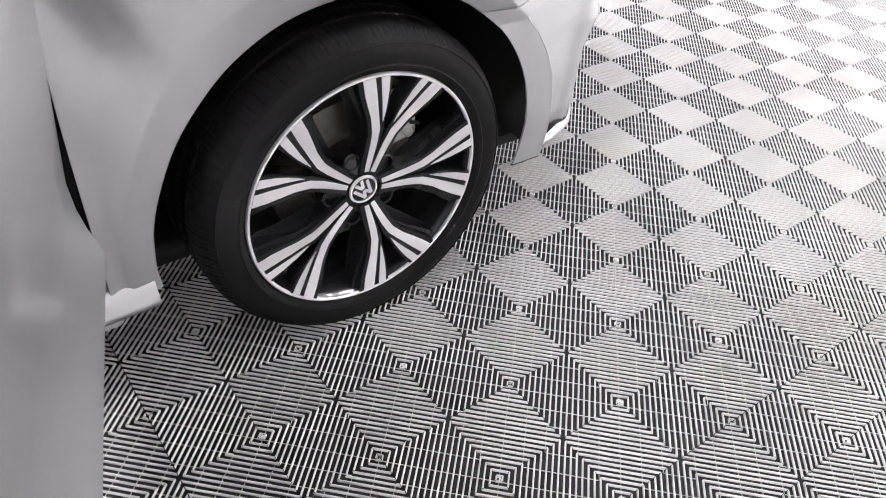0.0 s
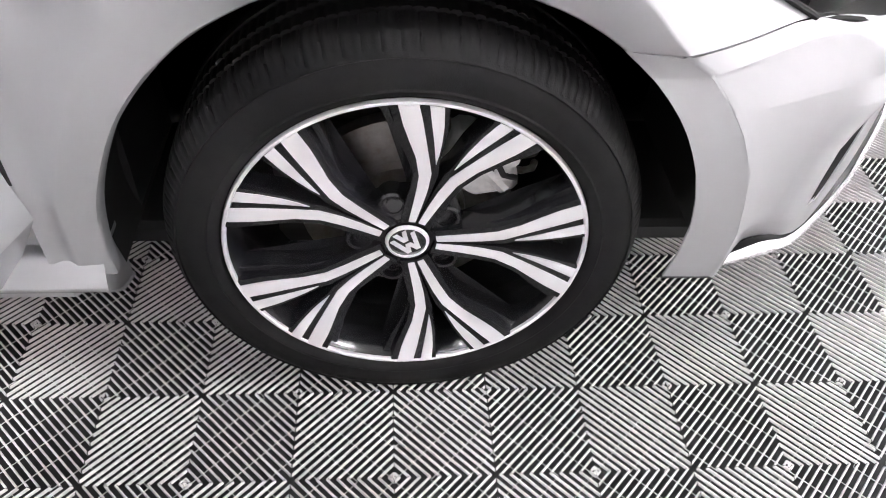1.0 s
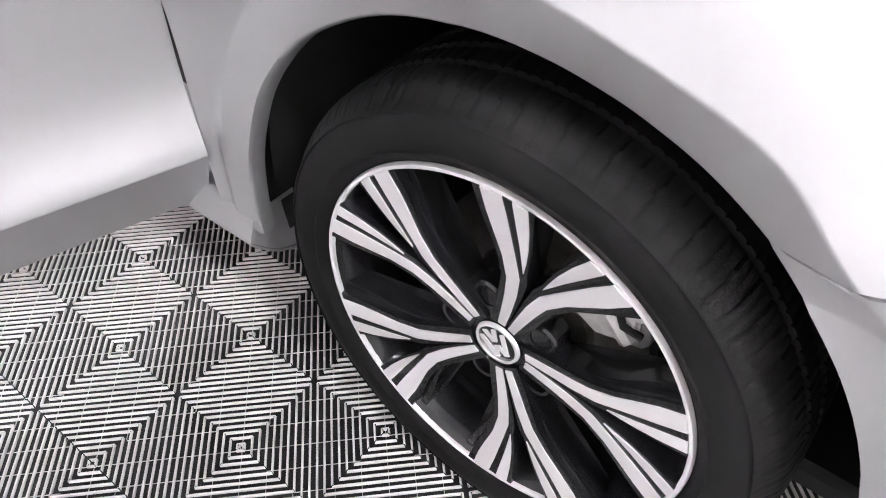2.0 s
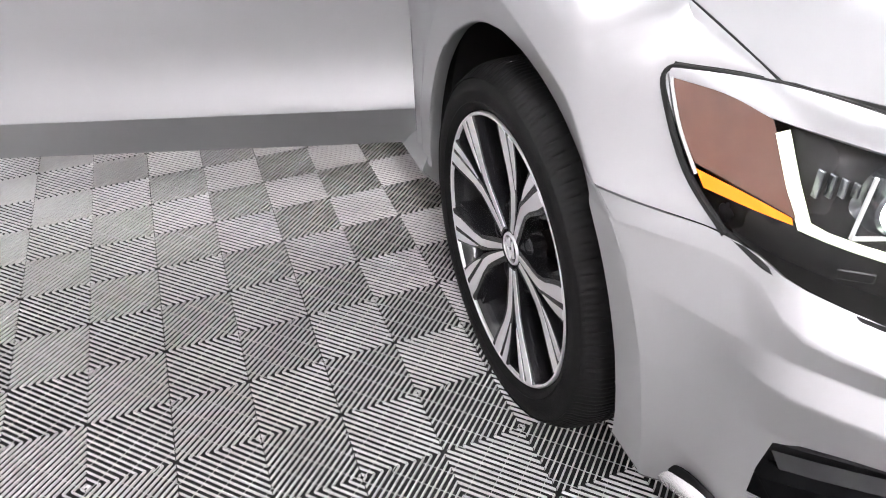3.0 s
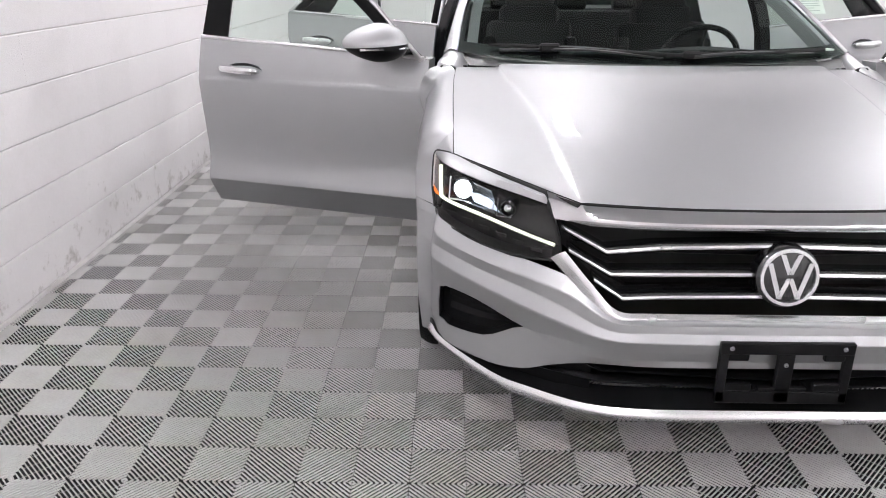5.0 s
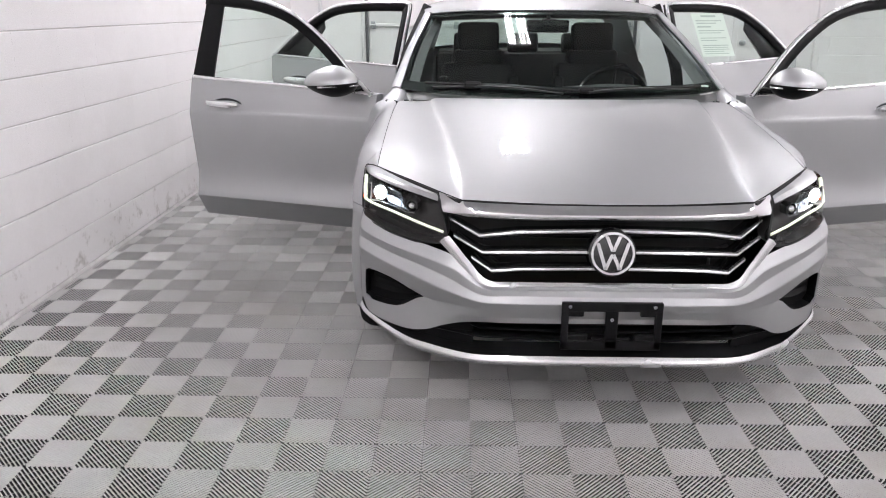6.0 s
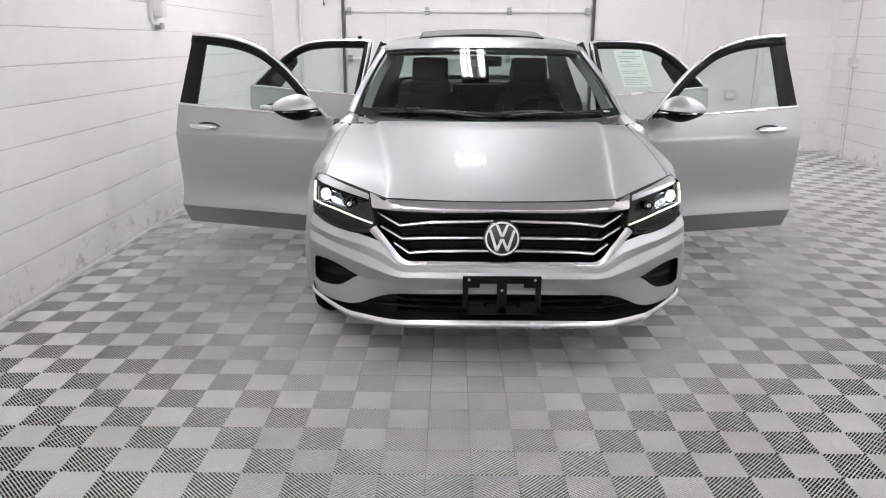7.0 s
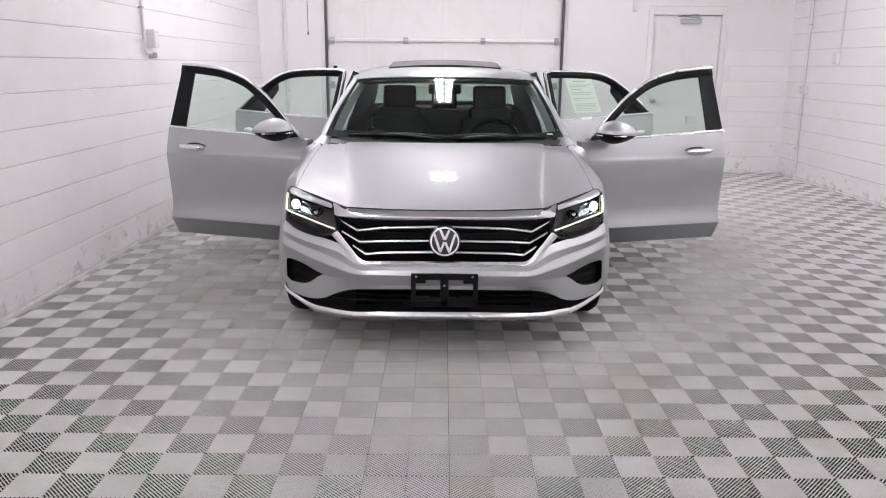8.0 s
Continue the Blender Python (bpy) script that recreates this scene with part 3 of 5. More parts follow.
for r, c in ((16, 6 * NU - 1), (17, 6 * NU)):
    bump_g[r, c] = bump_g[r, c] * .8 + bump_g[17, 6 * NU - 1] * .2


def not_fog(r, c):
    k = abs(c - (ncol - 1) + 0.5)
    return not (16 <= r < 20 and 4 * NU <= k < 6 * NU)


panel("front_bumper", both(bump_g), PAINT, car, not_fog, label="silver painted front bumper")

# return lip inside the lower intake edge
low = bump_g[-1]
back = low + np.array([0, 0.10, 0.0]) * np.clip((.80 - low[:, :1]) / .2, .06, 1)
panel("bumper_underside", both(np.stack([low, low * .8 + back * .2 - [0, 0, .004], back])), BLACK, car)
LIP_T = [(0, -.006, .286), (.30, -.001, .284), (.455, .052, .266), (.60, .163, .252), (.69, .243, .249), (.827, .388, .275), (.862, .462, .290), (.872, .53, .262)]
LIP_M = [(0, -.018, .268), (.30, -.012, .266), (.455, .040, .250), (.595, .150, .235), (.685, .231, .232), (.828, .378, .262), (.870, .455, .272), (.877, .535, .250)]
LIP_B = [(0, .004, .249), (.30, .009, .247), (.445, .066, .231), (.58, .160, .214), (.675, .240, .212), (.817, .382, .250), (.860, .47, .250), (.874, .545, .240)]
LIP_U = [(x, y + .10 - .085 * max(0, x - .6) / .28, z - .012) for x, y, z in LIP_B]
panel("bumper_lip", both(net([LIP_T, LIP_M, LIP_B, LIP_U], 4, 3)), SATIN, car, label="bright silver lower lip")
LIP_I = [(x, y + .09 - .08 * max(0, x - .6) / .28, z + .01) for x, y, z in LIP_T]
panel("lip_ledge", both(net([LIP_T, LIP_I], 4, 1)), TRIMBLACK, car)

# lower intake
bm = bmesh.new()
prism(bm, [(-.66, .235), (.66, .235), (.66, .29), (.62, .31), (.54, .35), (.45, .39), (-.45, .39), (-.54, .35), (-.62, .31), (-.66, .29)], 0.02, Matrix.Translation((0, 0.28, 0)) @ Matrix.Rotation(radians(90), 4, "X"))
part("intake_back", bm, TRIMBLACK, car)
for z, half, y in ((.352, .50, .055), (.318, .60, .06)):
    bm = bmesh.new()
    sweep(bm, [(-half, y + .15, z - .01), (-.42, y + .04, z), (0, y, z), (.42, y + .04, z), (half, y + .15, z - .01)], 0.05, 0.014)
    part("intake_slat", bm, TRIMBLACK, car)
for s in (-1, 1):
    bm = bmesh.new()
    pts = [(.44, .11, .365), (.53, .15, .33), (.62, .215, .285), (.70, .285, .262), (.62, .235, .256), (.5, .14, .262), (.44, .11, .265)]
    vs = [bm.verts.new((s * x, y, z)) for x, y, z in pts]
    vb = [bm.verts.new((s * x, y + .03, z)) for x, y, z in pts]
    bm.faces.new(vs)
    bm.faces.new(vb[::-1])
    for i in range(len(vs)):
        bm.faces.new((vs[i], vs[(i + 1) % 7], vb[(i + 1) % 7], vb[i]))
    part("intake_blank", bm, TRIMBLACK, car)
    # fog recess
    sub = side(bump_g[16:21, 4 * NU:6 * NU + 1], s)
    inner = sub + np.array([-s * 0.012, 0.045, 0.0])
    bm = bmesh.new()
    sheet(bm, inner)
    for a, b in ((sub[0], inner[0]), (sub[-1], inner[-1]), (sub[:, 0], inner[:, 0]), (sub[:, -1], inner[:, -1])):
        sheet(bm, np.stack([a, b]))
    recess = part("fog_recess", bm, TRIMBLACK, car, "black textured recess")
    for f0, f1 in ((.16, .30), (.52, .64)):
        bm = bmesh.new()
        a, b = inner[0] * (1 - f0) + inner[-1] * f0, inner[0] * (1 - f1) + inner[-1] * f1
        sheet(bm, np.stack([a + np.array([0, -.004, 0]), b + np.array([0, -.022, 0])])[:, 1:-1])
        sheet(bm, np.stack([b + np.array([0, -.022, 0]), b + np.array([0, -.002, -.004])])[:, 1:-1])
        part("recess_blade", bm, TRIMBLACK, recess)

# grille
bm = bmesh.new()
prism(bm, [(-.56, .765), (-.545, .66), (-.40, .518), (.40, .518), (.545, .66), (.56, .765)], 0.02, Matrix.Translation((0, 0.285, 0)) @ Matrix.Rotation(radians(90), 4, "X"))
grille = part("grille", bm, BLACK, car, "black grille with chrome bars")
BARS = [((0, .088, .690), (.30, .092, .682), (.425, .110, .664), (.525, .200, .697)),
        ((0, .070, .624), (.30, .074, .620), (.415, .095, .611), (.510, .165, .648)),
        ((0, .056, .572), (.30, .060, .566), (.385, .074, .555), (.450, .115, .588))]
for p in BARS:
    line = [(-x, y, z) for x, y, z in p[:0:-1]] + list(p)
    bm = bmesh.new()
    sweep(bm, line, 0.018, 0.0120)
    part("chrome_bar", bm, SATIN, grille, "chrome bar")
    bm = bmesh.new()
    sweep(bm, [(x * .985, y + .045, z - .012) for x, y, z in line], 0.075, 0.018)
    part("bar_carrier", bm, GLOSSBLACK, grille)
for k, z in enumerate((.707, .648, .592, .543)):
    half = (.50, .49, .44, .38)[k]
    bm = bmesh.new()
    sweep(bm, [(-half, .25, z), (-.35, .17, z), (0, .15, z), (.35, .17, z), (half, .25, z)], 0.03, 0.008)
    part("fin", bm, BLACK, grille)
CH_T = [(0, .146, .754), (.24, .148, .756), (.450, .161, .762), (.490, .185, .764), (.560, .25, .775)]
CH_M = [(0, .118, .742), (.24, .120, .743), (.447, .140, .746), (.495, .172, .750), (.556, .222, .756)]
CH_B = [(0, .112, .721), (.24, .114, .721), (.443, .135, .721), (.497, .165, .722), (.548, .190, .724)]
CH_I = [(0, .16, .715), (.24, .16, .715), (.43, .18, .716), (.49, .205, .716), (.545, .225, .718)]
panel("chrome_strip", both(net([CH_T, CH_M, CH_B, CH_I], 4, 3)), CHROME, grille, label="broad chrome strip under the hood edge")
W_I = [(0, .034, .528), (.30, .036, .528), (.398, .046, .532), (.455, .078, .583), (.524, .124, .658)]
W_M = [(0, .022, .521), (.30, .025, .521), (.404, .038, .519), (.463, .078, .569), (.541, .128, .650)]
W_O = [(0, .026, .513), (.30, .029, .513), (.411, .040, .507), (.472, .086, .555), (.556, .142, .634)]
panel("chrome_frame", both(net([W_I, W_M, W_O], 4, 3)), SATIN, grille, label="chrome frame along the grille's lower edge")
M = Matrix.Translation((0, 0.052, 0.626)) @ Matrix.Rotation(radians(82), 4, "X")
bm = bmesh.new()
lathe(bm, [(0.001, 0.016), (0.062, 0.014), (0.076, 0.006), (0.080, -0.03), (0.001, -0.03)], 40, M)
badge = part("badge", bm, GLOSSBLACK, grille, "round badge, dark disc with silver ring")


def badge_marks(r, m, parent, t):
    """A ring and plain slanting bars."""
    bm = bmesh.new()
    lathe(bm, [(r * .86, 0), (r * .88, t), (r * .98, t), (r, 0)], 40, m, close=True)
    part("badge_ring", bm, SATIN, parent)
    for x0, x1, y0, y1 in ((-.70, -.30, .50, -.74), (.30, .70, -.74, .50), (-.30, -.01, .80, .10), (.01, .30, .10, .80), (-.33, -.02, -.74, -.02), (.02, .33, -.02, -.74)):
        bm = bmesh.new()
        w = r * .085
        if y0 < y1:
            x0, x1, y0, y1 = x1, x0, y1, y0
        prism(bm, [(x0 * r - w, y0 * r), (x0 * r + w, y0 * r), (x1 * r + w, y1 * r), (x1 * r - w, y1 * r)], t, m)
        part("badge_bar", bm, SATIN, parent)


badge_marks(0.071, M @ Matrix.Translation((0, 0, 0.0145)), badge, 0.004)

# number plate carrier
bm = bmesh.new()
for lo, hi in (((-.161, .452), (.161, .483)), ((-.161, .322), (-.138, .455)), ((.138, .322), (.161, .455)), ((-.02, .322), (.02, .455)), ((-.161, .318), (.161, .352)),
               ((-.14, .352), (-.075, .372)), ((.075, .352), (.14, .372)), ((-.06, .352), (.06, .362)), ((-.14, .435), (-.09, .455)), ((.09, .435), (.14, .455))):
    box(bm, (lo[0], -.024, lo[1]), (hi[0], -.010, hi[1]), 0.0025)
carrier = part("plate_carrier", bm, TRIMBLACK, car, "empty black number plate carrier")
for x, z in ((-.135, .469), (.135, .469), (0, .425)):
    b2 = bmesh.new()
    lathe(b2, [(0.001, .004), (.005, .003), (.006, 0)], 10, Matrix.Translation((x, -.024, z)) @ Matrix.Rotation(radians(90), 4, "X"))
    part("bolt", b2, GALV, carrier, "steel bolt")
for x in (-.10, .10):
    bm = bmesh.new()
    box(bm, (x - .03, -.012, .33), (x + .03, .035, .35), 0.003)
    part("carrier_mount", bm, TRIMBLACK, carrier)

# headlamps
T0 = [(.568, .250, .768), (.65, .350, .778), (.73, .447, .790), (.802, .552, .802), (.850, .655, .790)]
T1 = [(.560, .212, .752), (.66, .300, .764), (.75, .388, .775), (.822, .485, .785), (.858, .660, .770)]
T2 = [(.533, .148, .658), (.62, .212, .673), (.72, .302, .690), (.825, .415, .703), (.861, .592, .695)]
T3 = [(.552, .150, .624), (.65, .233, .608), (.76, .330, .621), (.838, .424, .642), (.853, .520, .652)]
lamp_g = net([T0, T1, T2, T3], 6, 6)
for s in (-1, 1):
    g = side(lamp_g, s)
    inner = g + np.array([-s * 0.01, 0.075, 0.0])
    bm = bmesh.new()
    sheet(bm, inner[5:])
    for a, b in ((g[5], inner[5]), (g[-1], inner[-1]), (g[5:, 0], inner[5:, 0]), (g[5:, -1], inner[5:, -1])):
        sheet(bm, np.stack([a, b]))
    hl = part("headlight", bm, LAMPDARK, car, "lit headlamp with a white strip and amber corner")
    mid = (g[3] + g[4]) / 2 + np.array([0, -0.008, 0.004])
    panel("brow", np.stack([g[0], mid, g[6]]), PAINT, hl, label="silver painted brow")
    panel("lens", g[6:], LENS, hl, thick=0.0, label="clear lens").visible_shadow = False
    rim = g[6] + np.array([0, 0.004, -0.003])
    bm = bmesh.new()
    tube(bm, [tuple(p) for p in g[-1]], 0.004, 6)
    loop = np.array([s * .003, -.003, 0]) + curve_pts([g[18, -1], g[12, -1], g[7, -1], g[3, -1] * .5 + g[1, -1] * .5, g[0, -2] * .6 + g[0, -3] * .4, g[0, -7], g[0, -12]], 5)
    tube(bm, loop.tolist(), [.0044] * 11 + [.0044 - .0003 * k for k in range(6)] + [.0030] * 14, 8)
    tube(bm, [tuple(p) for p in g[0:, 0]], 0.004, 6)
    tube(bm, [tuple(p) for p in g[0]], 0.0035, 6)
    part("gasket", bm, SEAL, hl)
    # light strip: along the lower line and up at the outer end
    low = g[12] + np.array([-s * .002, 0.008, -0.002])
    up = [(s * .836, .44, .706), (s * .838, .465, .74), (s * .838, .494, .782)]
    n_in = len(low) - 6
    bm = bmesh.new()
    tube(bm, [tuple(p) for p in low[1:n_in]] + up, [0.0046] * len(low[1:n_in]) + [0.0066] * 3, 6)
    part("light_strip", bm, STRIP, hl, "lit white light strip")
    # amber corner
    bm = bmesh.new()
    sheet(bm, side(net([[(.842, .505, .790), (.851, .565, .792), (.857, .648, .778)], [(.842, .462, .738), (.853, .53, .740), (.8605, .617, .734)], [(.842, .447, .712), (.854, .512, .712), (.861, .590, .706)]], 4, 3), s))
    part("amber_reflector", bm, AMBER, hl, "brown amber side reflector")
    bm = bmesh.new()
    sheet(bm, side(net([[(.843, .4505, .711), (.853, .508, .709), (.861, .576, .702)], [(.843, .447, .705), (.852, .492, .698), (.860, .560, .687)]], 4, 2), s))
    part("amber_lamp", bm, AMBER_LIT, hl, "lit amber lamp")
    bm = bmesh.new()
    tube(bm, side(curve_pts([(.858, .647, .780), (.859, .640, .766), (.8615, .613, .732), (.8620, .574, .697)], 4), s).tolist(), 0.0022, 6)
    part("reflector_edge", bm, PALE, hl, "pale edge round the reflector")
    # bowl behind the projector
    bm = bmesh.new()
    sheet(bm, side(net([[(.80, .42, .765), (.745, .375, .762), (.70, .335, .752)], [(.80, .43, .725), (.735, .385, .72), (.69, .335, .722)], [(.795, .405, .712), (.74, .345, .705), (.69, .297, .698)]], 4, 4), s))
    part("bowl", bm, BOWL, hl, "chrome bowl behind the projector")
    # main projector, small reflector and the step shapes beside them
    for cx, cy, cz, r, m_, lit in ((.774, .392, .741, .024, BULB, True), (.655, .292, .716, .018, LENS, False)):
        Mx = Matrix.Translation((s * cx, cy, cz)) @ Matrix.Rotation(radians(90), 4, "X") @ Matrix.Rotation(radians(s * 22), 4, "Y")
        bm = bmesh.new()
        lathe(bm, [(r * 1.28, -.03), (r * 1.25, .004), (r * 1.08, .006), (r * 1.02, -.005), (r * 1.0, -.03)], 28, Mx)
        part("bezel", bm, BOWL if lit else GLOSSBLACK, hl)
        bm = bmesh.new()
        lathe(bm, [(r, -.010), (r * .86, .001), (r * .6, .008), (r * .3, .012), (.0005, .013)], 24, Mx @ Matrix.Diagonal((1.2 if lit else 1, .95, 1, 1)))
        part("projector" if lit else "reflector", bm, m_ if lit else CHROME, hl)
        bm = bmesh.new()
        w, h = r * 1.75, r * 1.35
        d = 1 if s > 0 else -1
        for a, b in (((d * w, -h), (d * w * .9, h)), ((d * w, -h), (-d * w * .3, -h))):
            tube(bm, [Mx @ Vector((*a, .002)), Mx @ Vector((*b, .002))], 0.0024, 6)
        part("step_trim", bm, PALE if lit else BOWL, hl)
    # ribs beside the projector, and a glowing sheet that paints its glare on the bowl
    for k in range(4):
        bm = bmesh.new()
        box(bm, (-.0018, -.004, -.016 + .003 * k), (.0018, .004, .014 - .002 * k), 0.0008, Matrix.Translation((s * (.826 - .007 * k), .448 - .008 * k, .748)))
        part("lamp_rib", bm, BOWL, hl)
    bm = bmesh.new()
    sheet(bm, side(net([[(.756, .374, .735), (.735, .357, .738), (.712, .336, .733), (.695, .318, .726)], [(.750, .366, .722), (.728, .346, .720), (.703, .323, .714), (.682, .303, .708)], [(.744, .359, .713), (.722, .339, .709), (.692, .312, .703), (.668, .291, .699)]], 4, 4), s))
    part("reflector_glare", bm, GLARE, hl, "glowing sheet painting glare on the lamp's bowl")
    for k in range(6):
        x = .588 + .044 * k
        y = float(np.interp(x, [.53, .614, .73, .845], [.13, .19, .29, .41])) + .020
        bm = bmesh.new()
        box(bm, (-.017, 0, -.0055), (.017, .003, .0055), 0.001, Matrix.Translation((s * x, y, .637 + .007 * k)) @ Matrix.Rotation(s * radians(38), 4, "Z"))
        part("facet", bm, LAMPDARK, hl)
    # black tube that paints the shade between the brow and the hood
    bm = bmesh.new()
    tube(bm, side(hood_g[0, 14:25] + np.array([0, -.006, -.009]), s).tolist(), 0.0085, 6)
    part("channel_shade", bm, SEAL, hl, "black tube painting the shade under the hood edge")


for s in (-1, 1):
    bm = bmesh.new()
    sheet(bm, side(fender_g, s))
    # the tip between the lamp and the hood line, on the same surface
    border = fender_g[-1][12:25]
    tip = []
    for f in np.linspace(0, 1, 7):
        row = border * (1 - f) + np.array([.804, .552, .804]) * f
        e = row[0][0] - fender_x(row[0][1], row[0][2])
        tip.append([(fender_x(q[1], q[2]) + e * (1 - j / 12) if 0 < f < 1 and 0 < j < 12 else q[0], q[1], q[2]) for j, q in enumerate(row)])
    sheet(bm, side(tip, s))
    ob = part("front_fender", bm, PAINT, car, "silver painted front fender with a flared arch", angle=50.0)
    th = ob.modifiers.new("thickness", "SOLIDIFY")
    th.thickness, th.offset = 0.004, 0.0
    crisp(ob)
    panel("rear_quarter", side(quarter_g, s), PAINT, car, label="silver painted rear quarter")
    for cy in (0.99, 3.79):
        bm = bmesh.new()
        arc = [(cy - .014 - .432 * math.cos(radians(a)), .33 + .432 * math.sin(radians(a))) for a in range(-8, 193, 5)]
        sheet(bm, np.array([[(s * x, y, z) for y, z in arc] for x in (.845, .80, .62, .50)]))
        k = len(arc)
        sheet(bm, np.array([[(s * .50, y, z) for y, z in arc], [(s * .50, cy + (y - cy) * .05, .33 + (z - .33) * .05) for y, z in arc]]))
        part("wheel_liner", bm, SEAL, car, "black wheel arch liner")

# sill, floor pan, roof, glass
for s in (-1, 1):
    SILL = [[(x, y, z) for y in (1.403, 1.7, 2.4, 3.0, 3.36)] for x, z in ((.872, .302), (.892, .300), (.902, .285), (.912, .260), (.911, .252), (.895, .234), (.865, .207), (.82, .19))]
    sill_g = side(net(SILL, 2, 2), s)
    panel("sill", sill_g, PAINT, car, label="silver sill")
    bm = bmesh.new()
    end = [bm.verts.new(tuple(q)) for q in sill_g[:, 0]]
    end.append(bm.verts.new((s * .82, 1.403, .302)))
    bm.faces.new(end)
    bmesh.ops.translate(bm, verts=bm.verts[:], vec=(0, .003, 0))
    part("sill_end", bm, PAINT, car)
    bm = bmesh.new()
    box(bm, (min(s * .70, s * .885), 1.46, .20), (max(s * .70, s * .885), 3.34, .272), 0.01)
    part("door_step", bm, PAINT, car)
    # pillar black instead of silver: the door gap's shade put into its colour
    bm = bmesh.new()
    box(bm, (min(s * .74, s * .86), 1.445, .25), (max(s * .74, s * .86), 1.50, .95), 0.01)
    part("hinge_pillar", bm, SEAL, car)
    bp = net([[(.865, 2.53, .27), (.865, 2.66, .27)], [(.875, 2.54, .6), (.875, 2.65, .6)], [(.86, 2.55, 1.0), (.86, 2.64, 1.0)], [(.69, 2.55, 1.395), (.69, 2.64, 1.395)]], 3, 4)
    panel("door_pillar", side(bp, s), GLOSSBLACK, car, thick=0.05)
    pil = net([[(.786, 1.525, 1.0), (.743, 1.96, 1.172), (.668, 2.40, 1.344)], [(.814, 1.56, 1.003), (.762, 1.975, 1.180), (.687, 2.415, 1.355)], [(.842, 1.60, .975), (.775, 2.0, 1.172), (.70, 2.45, 1.352)], [(.80, 1.65, .96), (.74, 2.05, 1.155), (.67, 2.48, 1.335)]], 6, 3)
    panel("windscreen_pillar", side(pil, s), PAINT, car, label="silver windscreen pillar")
    trim_g = net([[(.752, 1.56, 1.0), (.712, 1.98, 1.165), (.640, 2.41, 1.325)], [(.705, 1.62, .99), (.668, 2.04, 1.150), (.600, 2.45, 1.305)]], 6, 3)
    panel("pillar_trim", side(trim_g, s), HEADLINER, car, label="pale grey pillar lining")
    rail = net([[(.652, 2.39, 1.348), (.682, 2.6, 1.384), (.688, 3.0, 1.404), (.678, 3.45, 1.388), (.622, 3.86, 1.333)], [(.70, 2.45, 1.352), (.715, 2.62, 1.370), (.722, 3.0, 1.382), (.715, 3.42, 1.365), (.675, 3.80, 1.31)], [(.67, 2.48, 1.335), (.69, 2.62, 1.345), (.70, 3.0, 1.355), (.69, 3.42, 1.34), (.65, 3.78, 1.29)]], 5, 3)
    panel("roof_rail", side(rail, s), PAINT, car)
    cp = net([[(.622, 3.86, 1.333), (.675, 3.80, 1.31), (.70, 3.50, 1.355)], [(.65, 4.02, 1.215), (.735, 3.86, 1.17), (.80, 3.60, 1.15)], [(.70, 4.22, 1.072), (.79, 3.93, 1.055), (.866, 3.66, 1.00)]], 4, 5)
    panel("rear_pillar", side(cp, s), PAINT, car, label="silver rear pillar")
    # shoulder between hood, pillar and fender
    sh = net([[(.75, 1.44, .930), (.742, 1.50, .966), (.772, 1.55, .994)], [(.79, 1.44, .944), (.775, 1.50, .985), (.80, 1.56, 1.0)], [(.82, 1.46, .950), (.825, 1.52, .978), (.825, 1.57, .992)], [(.866, 1.472, .945), (.862, 1.53, .955), (.842, 1.60, .972)]], 4, 3)
    panel("fender_shoulder", side(sh, s), PAINT, car)
bm = bmesh.new()
box(bm, (-.76, .42, .19), (.76, 4.7, .235), 0.01)
box(bm, (-.50, .36, .235), (.50, 1.45, .72), 0.02)
part("floor_pan", bm, SEAL, car)
bm = bmesh.new()
box(bm, (-.74, 1.40, .235), (.74, 1.47, .93), 0.01)
part("bulkhead", bm, TRIM, car)
ROOF = [[(0, 2.20, 1.367), (.30, 2.22, 1.365), (.55, 2.31, 1.355), (.652, 2.39, 1.346)],
        [(0, 2.33, 1.408), (.30, 2.35, 1.404), (.55, 2.43, 1.383), (.670, 2.50, 1.366)],
        [(0, 2.60, 1.444), (.30, 2.61, 1.440), (.55, 2.64, 1.414), (.684, 2.68, 1.391)],
        [(0, 3.05, 1.464), (.30, 3.05, 1.459), (.55, 3.05, 1.434), (.688, 3.05, 1.404)],
        [(0, 3.45, 1.450), (.30, 3.45, 1.445), (.55, 3.45, 1.420), (.678, 3.45, 1.388)],
        [(0, 3.78, 1.405), (.30, 3.79, 1.400), (.52, 3.82, 1.370), (.622, 3.86, 1.333)]]
panel("roof", both(net(ROOF, 6, 4)), PAINT, car, label="silver roof")
head = net(ROOF, 4, 2) + np.array([0, 0.02, -0.045])
panel("headliner", both(head), HEADLINER, car)

# tilted sunroof, bowed like the roof
def sunroof_grid(half, y_front, y_back, lift):
    rows = []
    for v in range(5):
        f = v / 4
        rows.append([(half * u / 6, y_front + (y_back - y_front) * f + .03 * (u / 6) ** 2, 1.440 + lift + .046 * f - .020 * (u / 6) ** 2 - .004 * f * f) for u in range(-6, 7)])
    return np.array(rows)


roof_glass = panel("sunroof", sunroof_grid(.425, 2.535, 3.02, .012), ROOFGLASS, car, thick=0.006, label="tilted dark glass sunroof")
panel("sunroof_frame", sunroof_grid(.437, 2.522, 3.03, .004), SEAL, roof_glass, thick=0.012, label="black rubber rim")
bm = bmesh.new()
tube(bm, [(.02, 3.62, 1.42), (.02, 3.63, 1.455), (.02, 3.66, 1.50)], [.022, .013, .005], 8)
part("roof_antenna", bm, BLACK, car, "short black antenna")
